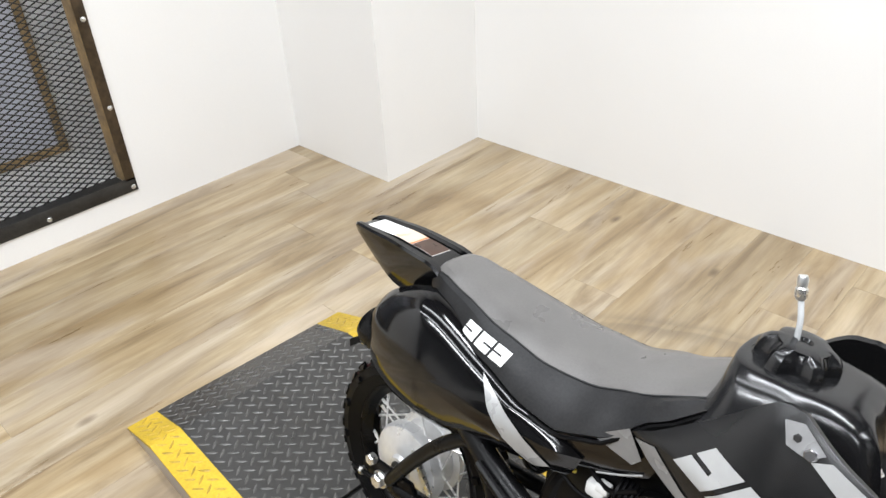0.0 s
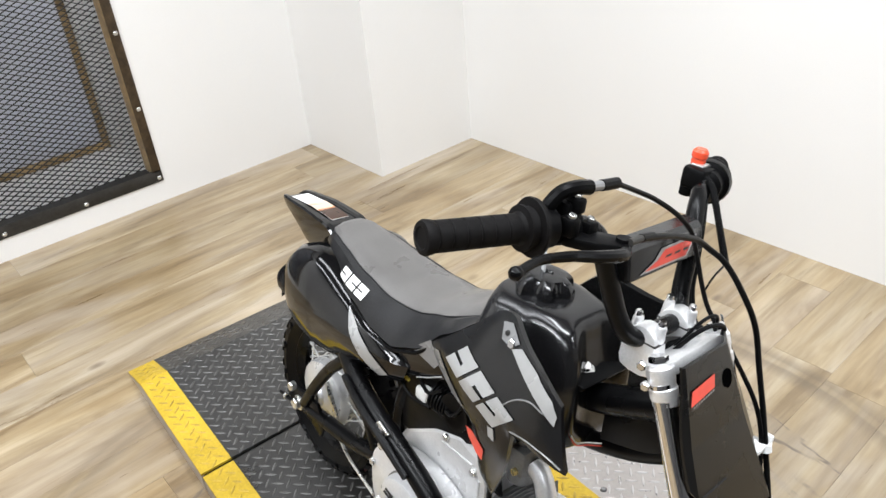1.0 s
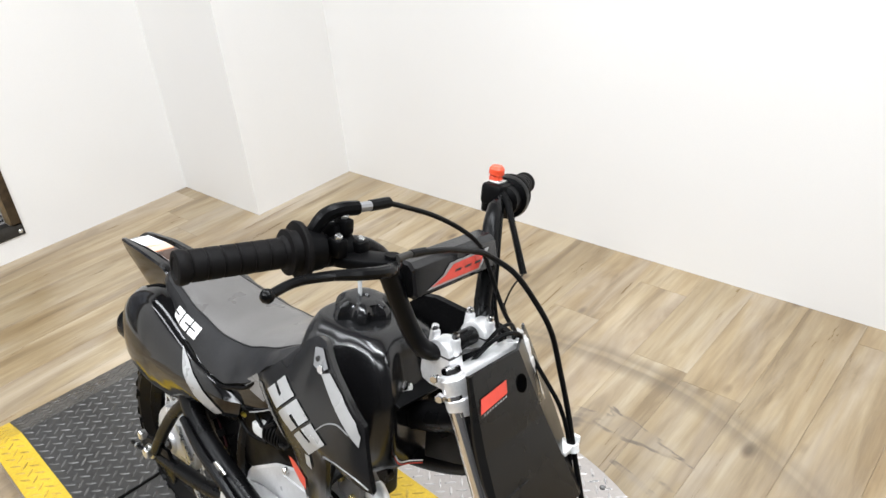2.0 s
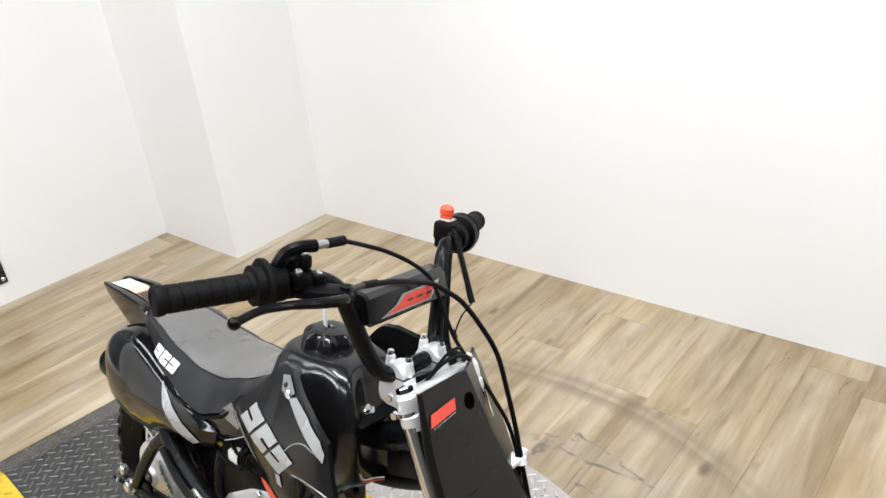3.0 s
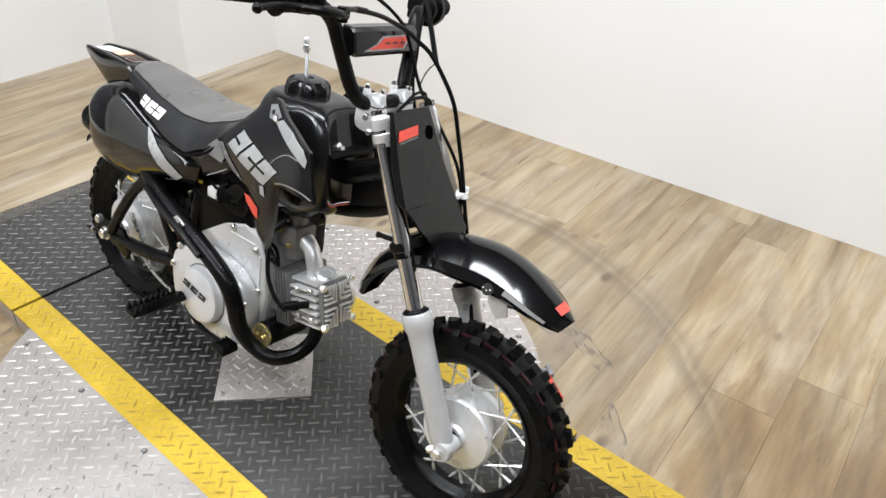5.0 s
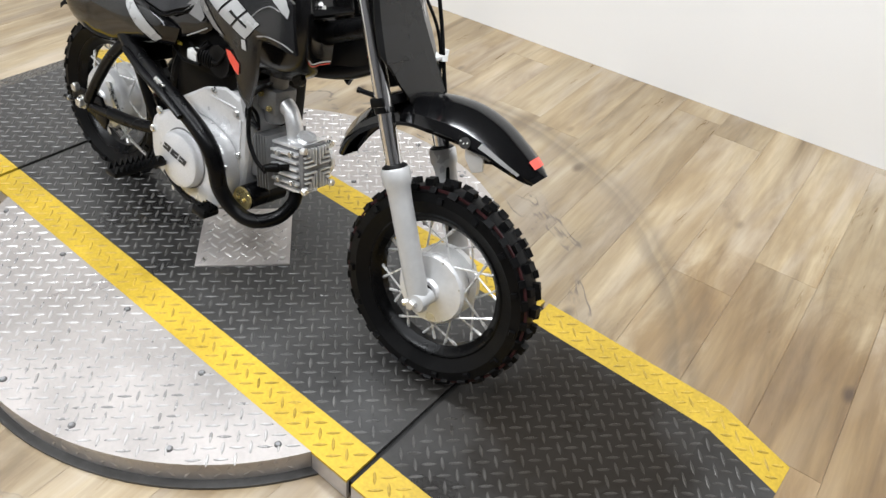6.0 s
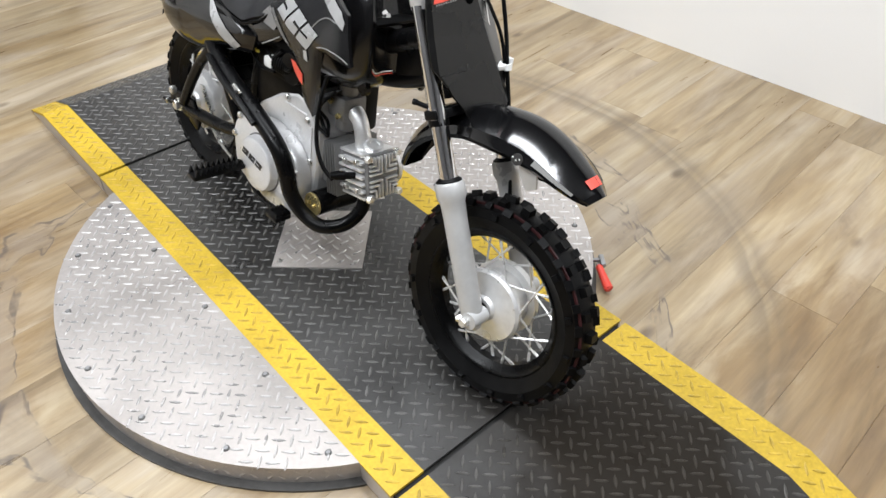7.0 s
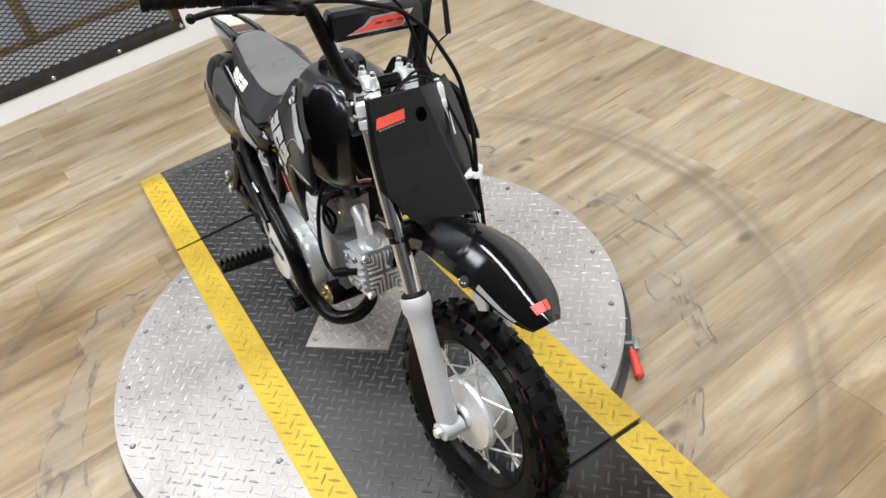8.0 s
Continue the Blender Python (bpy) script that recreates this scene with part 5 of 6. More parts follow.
def tail_label(name, x0, x1, y0, y1, m, off, label=""):
    bm = bmesh.new()
    rows = []
    for i in range(9):
        x = x0 + (x1 - x0) * i / 8
        rows.append([bm.verts.new((x, y, lerp_at([(r[0], r[2]) for r in TAIL], x) - 0.005 + off)) for y in (y0, y1)])
    for p, q in zip(rows, rows[1:]):
        bm.faces.new((p[0], q[0], q[1], p[1]))
    add(name, bm, m, label, tail, flat=True)


tail_label("warning_label", -0.602, -0.452, -0.019, 0.019, DECAL_WHITE, 0.0022, "white, orange and black warning label")
tail_label("label_band", -0.54, -0.503, -0.019, 0.019, DECAL_CREAM, 0.0028)
tail_label("label_band", -0.502, -0.498, -0.019, 0.019, DECAL_ORANGE, 0.0028)
tail_label("label_band", -0.497, -0.453, -0.019, 0.019, DECAL_BROWN, 0.0028)

# ---- side cowls behind the seat ----
COWL = [(-0.375, 0.548), (-0.43, 0.545), (-0.478, 0.52), (-0.512, 0.47), (-0.505, 0.40), (-0.462, 0.366), (-0.39, 0.352), (-0.32, 0.362), (-0.25, 0.39), (-0.17, 0.415), (-0.118, 0.432), (-0.10, 0.468), (-0.155, 0.486), (-0.215, 0.496), (-0.29, 0.518)]
COWL_C = (-0.37, 0.45)
cowl_line = outline(COWL, 4, (11,))


def cowl_surf(s):
    def surf(x, z, k):
        bulge = math.sqrt(max(0.0, 1 - k * k)) * 0.052
        return s * (0.072 + bulge * (0.6 + 0.4 * min(1, max(0, (-0.12 - x) / 0.25))) + 0.03 * max(0, min(1, (x + 0.36) / 0.25)))
    return surf


def polar_s(line, c, x, z):
    """How far out a point lies between the middle and the rim of an outline."""
    d = Vector((x, z)) - Vector(c)
    a = math.atan2(d.y, d.x)
    best = 1.0
    for p, q in zip(line, line[1:] + line[:1]):
        e, g = p - Vector(c), q - Vector(c)
        den = d.x * (g.y - e.y) - d.y * (g.x - e.x)
        if abs(den) < 1e-12:
            continue
        t = (e.x * (g.y - e.y) - e.y * (g.x - e.x)) / den
        u = (e.x * d.y - e.y * d.x) / den
        if t > 0 and -0.001 <= u <= 1.001:
            best = t
            break
    return min(1.0, 1.0 / best)


for s in (-1, 1):
    surf = cowl_surf(s)
    cw = shell(bmesh.new(), cowl_line, COWL_C, surf, -s * 0.022, 9)
    cowl = add("side_cowl", cw, GLOSS, "bulged gloss black side cowl with a silver wedge")
    on = lambda x, z: surf(x, z, polar_s(cowl_line, COWL_C, x, z))
    add("silver_wedge", sticker([(-0.264, 0.503), (-0.234, 0.489), (-0.187, 0.467), (-0.135, 0.44), (-0.16, 0.425), (-0.205, 0.444), (-0.236, 0.471)], on, s * 0.002, 4), DECAL_SILVER, "silver wedge decal", cowl)

# side panel between cowl and shroud, under the seat's edge
SIDE = [(-0.23, 0.496), (-0.15, 0.486), (-0.1, 0.506), (-0.05, 0.548), (-0.022, 0.532), (-0.02, 0.49), (-0.088, 0.457), (-0.144, 0.436), (-0.192, 0.468)]
side_line = outline(SIDE, 3, (0, 3, 7))
for s in (-1, 1):
    flat = lambda x, z, k=0: s * (0.094 + 0.006 * math.sqrt(max(0.0, 1 - k * k)))
    sp_ = add("side_panel", shell(bmesh.new(), side_line, (-0.1, 0.485), flat, -s * 0.01, 5), GLOSS, "gloss black side panel under the seat")
    add("grey_flash", sticker([(-0.096, 0.508), (-0.052, 0.543), (-0.03, 0.512), (-0.04, 0.5)], lambda x, z: s * 0.1, s * 0.0016, 2), DECAL_GREY, parent=sp_)
    add("panel_line", tube(bmesh.new(), [(-0.08, s * 0.1005, 0.462), (-0.05, s * 0.1005, 0.478), (-0.026, s * 0.0985, 0.492)], 0.0012, 6), DECAL_SILVER, parent=sp_)

# muffler end behind the cowl
mf = bmesh.new()
lathe(mf, [(0, 0.03), (0.004, 0.033), (0.2, 0.033), (0.22, 0.034), (0.242, 0.034), (0.254, 0.029), (0.258, 0.018), (0.248, 0.014)], (-0.275, -0.064, 0.392), (-0.97, -0.02, 0.2), 26)
add("muffler", mf, SATIN, "satin black muffler")

# ---- shrouds beside the tank ----
SHR = [(-0.046, 0.545), (-0.018, 0.566), (0.033, 0.61), (0.08, 0.654), (0.11, 0.66), (0.15, 0.645), (0.196, 0.634), (0.234, 0.617), (0.24, 0.598), (0.262, 0.545), (0.215, 0.546), (0.168, 0.539), (0.16, 0.475), (0.128, 0.402), (0.102, 0.42), (0.088, 0.495), (0.04, 0.508), (-0.018, 0.526)]
SHR_C = (0.12, 0.56)
shr_line = outline(SHR, 4, (0, 4, 7, 9, 11, 13, 14))


def shr_surf(s):
    def surf(x, z, k=0):
        y = 0.104 + 0.042 * min(1, max(0, (x + 0.05) / 0.27)) + 0.015 * min(1, max(0, (x + 0.05) / 0.12))
        y -= max(0.0, z - 0.56) * 0.42 * (1 - 0.55 * min(1, max(0, (x - 0.1) / 0.1)))
        y -= max(0.0, 0.50 - z) * 0.16
        y += 0.008 * math.sqrt(max(0.0, 1 - k * k))
        return s * y
    return surf


for s in (-1, 1):
    surf = shr_surf(s)
    sh = add("tank_shroud", shell(bmesh.new(), shr_line, SHR_C, surf, -s * 0.008, 9), SHROUD, "black tank shroud with plain silver emblem blocks")
    on = lambda x, z: surf(x, z, polar_s(shr_line, SHR_C, x, z))
    for poly in block_marks(0.013, 0.558, 0.98, -0.199, 3, 0.028, 0.0405, 0.042, 0.0045):
        add("emblem_block", sticker(poly, on, s * 0.0018, 2), DECAL_SILVER, parent=sh)
    add("emblem_block", sticker([(0.130, 0.529), (0.141, 0.531), (0.145, 0.514), (0.133, 0.515)], on, s * 0.0018, 1), DECAL_SILVER, parent=sh)
    add("grey_wedge", sticker([(-0.04, 0.543), (-0.012, 0.553), (0.03, 0.531), (0.075, 0.515), (0.033, 0.514), (-0.015, 0.529)], on, s * 0.0016, 3), DECAL_GREY, "grey wedge decal", sh)
    add("crescent", sticker([(0.13, 0.632), (0.147, 0.641), (0.187, 0.634), (0.223, 0.619), (0.234, 0.606), (0.234, 0.594), (0.207, 0.606), (0.166, 0.619)], on, s * 0.0018, 3), DECAL_SILVER, "silver crescent decal", sh)
    add("crescent_tip", sticker([(0.105, 0.632), (0.095, 0.649), (0.113, 0.655), (0.14, 0.643), (0.126, 0.632)], on, s * 0.0018, 2), DECAL_GREY, parent=sh)
    add("red_mark", sticker([(0.084, 0.497), (0.099, 0.498), (0.124, 0.484), (0.119, 0.462), (0.106, 0.466), (0.089, 0.482)], lambda x, z: surf(x, z, 0.7), s * 0.003, 2), DECAL_RED, "red mark decal", sh)
    bolt_head("shroud_bolt", (0.128, on(0.128, 0.637), 0.637), (0, s, 0.2), 0.0065, 0.006, CHROME, sh)
    bolt_head("shroud_bolt", (0.112, on(0.112, 0.642), 0.642), (0, s, 0.2), 0.004, 0.004, SEAM, sh)
    ln = bmesh.new()
    tube(ln, [(x, on(x, z) + s * 0.0005, z) for x, z in ((0.148, 0.57), (0.166, 0.588), (0.19, 0.6), (0.215, 0.6))], 0.0012, 6)
    add("moulded_line", ln, DECAL_GREY, parent=sh)
    ln = bmesh.new()
    tube(ln, [(x, on(x, z) + s * 0.0005, z) for x, z in ((0.17, 0.547), (0.2, 0.556), (0.235, 0.556), (0.256, 0.55))], 0.0011, 6)
    add("moulded_line", ln, DECAL_GREY, parent=sh)

# ---- tank ----
def tank_ring(z, front, rear, half, flute):
    """Plan of the tank at one height, drawn in at the flutes round the cap's axis."""
    ring = []
    for k in range(96):
        a = 2 * math.pi * k / 96
        c, s_ = math.cos(a), math.sin(a)
        ext = front if c > 0 else rear
        x, y = ext * math.copysign(abs(c) ** 0.62, c), half * math.copysign(abs(s_) ** 0.66, s_)
        ang, dip = abs(math.degrees(math.atan2(y, x))), 0.0
        for a0, w_, d_ in ((5, 17, 0.16), (46, 15, 0.09), (76, 12, 0.05)):
            e_ = (ang - a0) / w_
            if abs(e_) < 1:
                dip = max(dip, d_ * (1 - e_ * e_) ** 1.2)
        ring.append(Vector((0.05 + x * (1 - dip * flute), y * (1 - dip * flute), z)))
    return ring


LEVELS = [(0.44, 0.09, 0.06, 0.06, 0), (0.47, 0.128, 0.075, 0.085, 0), (0.52, 0.14, 0.08, 0.098, 0.6), (0.565, 0.142, 0.075, 0.096, 1.0), (0.595, 0.136, 0.052, 0.089, 1.15), (0.618, 0.127, 0.044, 0.081, 1.1), (0.634, 0.116, 0.042, 0.072, 0.8), (0.643, 0.102, 0.041, 0.062, 0.4), (0.649, 0.08, 0.04, 0.05, 0.15), (0.65, 0.03, 0.03, 0.03, 0)]
tk = bmesh.new()
loft(tk, densify([tank_ring(*row) for row in LEVELS], 4))
tank = add("fuel_tank", tk, TANK, "gloss black plastic fuel tank with upright flutes")
bolt_head("tank_bolt", (0.163, -0.018, 0.583), (0.5, -0.1, 1), 0.008, 0.006, CHROME, tank, seg=14)
add("tank_washer", lathe(bmesh.new(), [(0, 0.0135), (0.003, 0.0135)], (0.162, -0.018, 0.581), (0.5, -0.1, 1), 18), ZINC, parent=tank)
lg_ = bmesh.new()
prism(lg_, [(0.13, 0.568), (0.185, 0.568), (0.19, 0.576), (0.15, 0.584), (0.13, 0.584)], "y", -0.05, 0.05, 0.003)
add("tank_ledge", lg_, BLACK_PLASTIC, parent=tank)
cp = bmesh.new()
lob = lambda a, x: 1.0 - 0.27 * max(0.0, min(1.0, (x - 0.003) / 0.004)) * max(0.0, min(1.0, (0.033 - x) / 0.004)) * max(0.0, (math.cos(6 * a) + 0.45) / 1.45) ** 0.5
lathe(cp, [(-0.008, 0.047), (0.001, 0.0475), (0.004, 0.046), (0.007, 0.0435), (0.01, 0.043), (0.018, 0.042), (0.024, 0.039), (0.029, 0.034), (0.0325, 0.027), (0.034, 0.018), (0.034, 0.008), (0.031, 0.006)], (0.062, 0, 0.642), (0.08, 0, 1), 84, lobes=lob)
cap = add("tank_cap", cp, TANK, "lobed black tank cap")
vt = bmesh.new()
tube(vt, [(0.056, 0, 0.67), (0.053, 0.002, 0.695), (0.046, 0.006, 0.716)], 0.0032, 10)
add("vent_hose", vt, CLEAR_TUBE, "milky clear vent hose", cap)
vv = lathe(bmesh.new(), [(0, 0.0045), (0.004, 0.0065), (0.012, 0.0065), (0.014, 0.005), (0.022, 0.0058), (0.026, 0.0045)], (0.046, 0.006, 0.714), (-0.2, 0.1, 1), 14)
add("vent_valve", vv, ZINC, "small metal vent valve", cap)
ts = bmesh.new()
tube(ts, [(0.03, -0.072, 0.61), (0.036, -0.05, 0.636), (0.04, -0.0, 0.65), (0.036, 0.05, 0.636), (0.03, 0.072, 0.61)], 0.0032, 8)
add("tank_strap", ts, GREY_STEEL, parent=tank)

# ---- frame ----
fr = bmesh.new()
tube(fr, [(0.285, 0, 0.585), (0.17, 0, 0.535), (0.02, 0, 0.495), (-0.12, 0, 0.45)], 0.021, 14)
add("backbone", fr, SATIN, "satin black frame backbone")
fr = bmesh.new()
tube(fr, [(0.31, 0, 0.53), (0.24, 0, 0.49), (0.15, 0, 0.462), (0.03, 0, 0.445)], 0.0135, 12)
add("lower_frame_tube", fr, SATIN)
gs = bmesh.new()
prism(gs, [(0.2, 0.487), (0.305, 0.52), (0.305, 0.545), (0.28, 0.58), (0.24, 0.575), (0.2, 0.55)], "y", -0.012, 0.012, 0.003)
add("head_gusset", gs, SATIN, "black pressed gusset behind the steering head")
cn = box(bmesh.new(), 0.164, 0.174, -0.048, -0.04, 0.49, 0.497, 0.0015)
cnn = add("wire_connector", cn, WHITE_NYLON, "small white wire connector")
for dz, m_ in ((0.0, DECAL_RED), (0.004, WHITE_NYLON)):
    add("thin_wire", tube(bmesh.new(), [(0.174, -0.044, 0.493 + dz), (0.19, -0.048, 0.488 + dz), (0.205, -0.044, 0.496 + dz), (0.222, -0.038, 0.503 + dz)], 0.001, 6), m_, parent=cnn)
hb_ = lathe(bmesh.new(), [(-0.005, 0.013), (0.005, 0.013), (0.005, 0.006), (-0.005, 0.006)], (0.155, -0.04, 0.45), (0, 1, 0), 18)
add("engine_hanger", hb_, SATIN)
for s in (-1, 1):
    fr = bmesh.new()
    tube(fr, [(0.0, s * 0.045, 0.47), (-0.12, s * 0.07, 0.455), (-0.25, s * 0.066, 0.475), (-0.42, s * 0.04, 0.515)], 0.0105, 10)
    add("subframe_rail", fr, SATIN)
    fr = bmesh.new()
    tube(fr, [(-0.12, s * 0.055, 0.45), (-0.155, s * 0.065, 0.36), (-0.15, s * 0.07, 0.25), (-0.12, s * 0.07, 0.16)], 0.012, 10)
    add("seat_post", fr, SATIN)
    # swing arm with its raised brace and axle plate
    sa = bmesh.new()
    tube(sa, [(-0.14, s * 0.075, 0.235), (-0.27, s * 0.083, 0.205), (-0.42, s * 0.085, 0.188)], 0.0145, 12)
    tube(sa, [(-0.20, s * 0.08, 0.235), (-0.262, s * 0.094, 0.375), (-0.315, s * 0.096, 0.352), (-0.38, s * 0.094, 0.275), (-0.43, s * 0.092, 0.2)], 0.0115, 12)
    arm = add("swing_arm", sa, SATIN, "satin black swing arm")
    ap = bmesh.new()
    prism(ap, [(-0.385, 0.222), (-0.445, 0.218), (-0.49, 0.214), (-0.5, 0.19), (-0.475, 0.176), (-0.415, 0.168), (-0.375, 0.15), (-0.36, 0.18)], "y", s * 0.084, s * 0.092, 0.002)
    add("axle_plate", ap, SATIN, parent=arm)
    bolt_head("axle_nut", (-0.452, s * 0.092, 0.188), (0, s, 0), 0.0125, 0.014, ZINC, arm)
    add("axle_washer", lathe(bmesh.new(), [(0, 0.016), (0.003, 0.016)], (-0.452, s * 0.092, 0.188), (0, s, 0), 18), ZINC, parent=arm)
    aj = tube(bmesh.new(), [(-0.46, s * 0.1, 0.188), (-0.515, s * 0.1, 0.181)], 0.0038, 8, smooth=False)
    add("chain_adjuster", aj, SATIN, parent=arm)
    bolt_head("adjuster_nut", (-0.487, s * 0.1, 0.185), (-1, 0, -0.1), 0.0075, 0.008, ZINC, arm)
    bolt_head("shock_bolt", (-0.474, s * 0.09, 0.216), (0, s, 0), 0.0105, 0.012, ZINC, arm)
ax = tube(bmesh.new(), [(-0.452, -0.1, 0.188), (-0.452, 0.1, 0.188)], 0.006, 10, smooth=False)
add("rear_axle", ax, ZINC)
ax = tube(bmesh.new(), [FW + Vector((0, -0.09, 0)), FW + Vector((0, 0.09, 0))], 0.006, 10, smooth=False)
add("front_axle", ax, ZINC, xf=STEER)
for s, x0 in ((-1, -0.041),):
    ba = bmesh.new()
    prism(ba, [(-0.432, 0.238), (-0.417, 0.24), (-0.372, 0.168), (-0.387, 0.16)], "y", -0.05, -0.044, 0.002)
    add("brake_arm", ba, ZINC, "zinc brake arm")
rd_ = tube(bmesh.new(), [(-0.382, -0.056, 0.166), (-0.29, -0.082, 0.158), (-0.18, -0.1, 0.155)], 0.003, 8)
add("brake_rod", rd_, ZINC, "zinc rear brake rod")
bolt_head("rod_nut", (-0.372, -0.058, 0.166), (-1, 0.1, 0), 0.0075, 0.014, ZINC)
sk = bmesh.new()
tube(sk, [(-0.16, 0.02, 0.42), (-0.25, 0.02, 0.30)], 0.013, 12, smooth=False)
for k in range(16):
    q = Vector((-0.165, 0.02, 0.414)).lerp(Vector((-0.24, 0.02, 0.313)), k / 15)
    lathe(sk, [(-0.0026, 0.025), (0.0026, 0.025)], q, (-0.6, 0, -0.8), 16)
add("rear_shock", sk, SATIN, "black coil-over rear shock")
# inner fender over the rear wheel
ifn = bmesh.new()
rings = []
for k in range(13):
    a = radians(38 + 95 * k / 12)
    o = Vector((-0.452 + 0.222 * math.cos(a), 0, 0.2 + 0.222 * math.sin(a)))
    n_ = Vector((math.cos(a), 0, math.sin(a)))
    rings.append([o + Vector((0, y, 0)) + n_ * h for y, h in ((-0.05, -0.012), (-0.045, 0.0), (0.045, 0.0), (0.05, -0.012), (0.045, -0.004), (-0.045, -0.004))])
loft(ifn, rings)
add("inner_fender", ifn, BLACK_PLASTIC)

# ---- engine ----
eg = bmesh.new()
prism(eg, [(-0.17, 0.20), (-0.14, 0.145), (-0.06, 0.125), (0.03, 0.135), (0.055, 0.17), (0.064, 0.25), (0.06, 0.33), (0.04, 0.378), (0.0, 0.39), (-0.06, 0.37), (-0.13, 0.325), (-0.17, 0.27)], "y", -0.072, 0.03, 0.01)
prism(eg, [(-0.15, 0.20), (-0.06, 0.14), (0.03, 0.15), (0.05, 0.25), (0.03, 0.31), (-0.13, 0.30)], "y", 0.028, 0.08, 0.01)
case = add("crankcase", eg, SILVER_PAINT, "silver engine crankcase", flat=True)
cc = bmesh.new()
prism(cc, outline([(-0.18, 0.215), (-0.165, 0.16), (-0.11, 0.138), (-0.04, 0.128), (0.02, 0.138), (0.05, 0.17), (0.056, 0.225), (0.03, 0.28), (-0.04, 0.305), (-0.12, 0.298), (-0.172, 0.268)], 4), "y", -0.108, -0.072, 0.007)
cover = add("clutch_cover", cc, SILVER_PAINT, "silver clutch side cover", case)
rc = lathe(bmesh.new(), [(0, 0.06), (0.014, 0.059), (0.02, 0.056), (0.023, 0.05), (0.0235, 0.0)], (-0.07, -0.106, 0.214), (0, -1, 0), 48)
add("round_cover", rc, SILVER_PAINT, "round pale silver engine cap", case)
add("cover_groove", lathe(bmesh.new(), [(0, 0.0632), (0.0015, 0.0628)], (-0.07, -0.1078, 0.214), (0, -1, 0), 48), CAST_SHADE_GREY, "dark groove round the cap", case)
for poly in block_marks(-0.112, 0.228, 1.0, -0.22, 3, 0.004, 0.022, 0.015, 0.003):
    add("cover_emblem", sticker(poly, lambda x, z: -0.1297, -0.0006, 1), DECAL_DARK, parent=case)
for x, z in ((-0.172, 0.24), (-0.155, 0.165), (-0.10, 0.135), (0.02, 0.143), (0.048, 0.19), (0.05, 0.245), (0.0, 0.293), (-0.09, 0.30), (-0.15, 0.288)):
    bolt_head("cover_bolt", (x, -0.107, z), (0, -1, 0), 0.0075, 0.006, ZINC, case)
for x0_, x1_, z0_, z1_ in ((-0.04, 0.03, 0.351, 0.355), (0.044, 0.05, 0.19, 0.335)):
    rib = box(bmesh.new(), x0_, x1_, -0.0745, -0.071, z0_, z1_, 0.001)
    add("case_rib", rib, SILVER_PAINT, parent=case)
for x_, z_ in ((0.036, 0.345), (-0.03, 0.368), (0.048, 0.262)):
    bolt_head("case_bolt", (x_, -0.0725, z_), (0, -1, 0), 0.0065, 0.006, ZINC, case)
tp = bmesh.new()
prism(tp, [(-0.06, 0.366), (0.03, 0.38), (0.044, 0.389), (0.036, 0.402), (-0.04, 0.392)], "y", -0.055, 0.02, 0.006)
add("case_top", tp, SILVER_PAINT, parent=case)
# cylinder and finned head, lying forward
ENG = Matrix.Translation((0.091, -0.014, 0.268)) @ Matrix.Rotation(radians(-10), 4, "Y") @ Matrix.Scale(0.87, 4)
# barrel and its fins carry the frame's shade in their colour
cy = bmesh.new()
box(cy, -0.05, 0.04, -0.045, 0.045, -0.048, 0.048, 0.006)
cyl = add("cylinder", cy, CAST_SHADE_GREY, "cast cylinder barrel, coloured dark for the shade of the frame", xf=ENG)
for k in range(5):
    fn = bmesh.new()
    x = -0.004 + k * 0.0088
    box(fn, x, x + 0.0026, -0.06, 0.06, -0.062, 0.062, 0.001)
    add("cooling_fin", fn, CAST_SHADE_GREY, parent=cyl, xf=ENG)
# head body coloured darker than its fins, for the shade between them
hd = bmesh.new()
box(hd, 0.03, 0.118, -0.036, 0.04, -0.05, 0.05, 0.006)
head = add("cylinder_head", hd, CAST_SHADE_GREY, "cast finned cylinder head", xf=ENG)
for k in range(7):
    fn = bmesh.new()
    z = -0.053 + k * 0.0165
    w_ = 0.05 if 0 < k < 6 else 0.044
    box(fn, 0.012 + 0.008 * (k in (0, 6)), 0.113, -w_, w_, z, z + 0.0062, 0.0015)
    add("cooling_fin", fn, CAST, parent=head, xf=ENG)
# cover base darkened in colour, as shade between the paler ribs
fc = bmesh.new()
prism(fc, outline([(-0.04, -0.036), (-0.028, -0.05), (0.028, -0.05), (0.04, -0.036), (0.04, 0.036), (0.028, 0.05), (-0.028, 0.05), (-0.04, 0.036)], 2), "x", 0.111, 0.124, 0.002)
add("head_cover", fc, CAST_SHADE_GREY, "head cover with nested cross-shaped ribs", head, xf=ENG)
for sy in (-1, 1):
    for sz in (-1, 1):
        for k in range(4):
            ey, e = 0.004 + k * 0.0088, 0.006 + k * 0.0105
            rb = bmesh.new()
            box(rb, 0.122, 0.131, *sorted((sy * ey, sy * (ey + 0.0034))), *sorted((sz * e, sz * 0.047)), 0.001)
            box(rb, 0.122, 0.131, *sorted((sy * ey, sy * 0.038)), *sorted((sz * e, sz * (e + 0.0036))), 0.001)
            add("cover_rib", rb, CAST, parent=head, xf=ENG)
        bolt_head("head_nut", (0.122, sy * 0.041, sz * 0.046), (1, 0, 0), 0.0085, 0.012, ZINC, head, ENG)
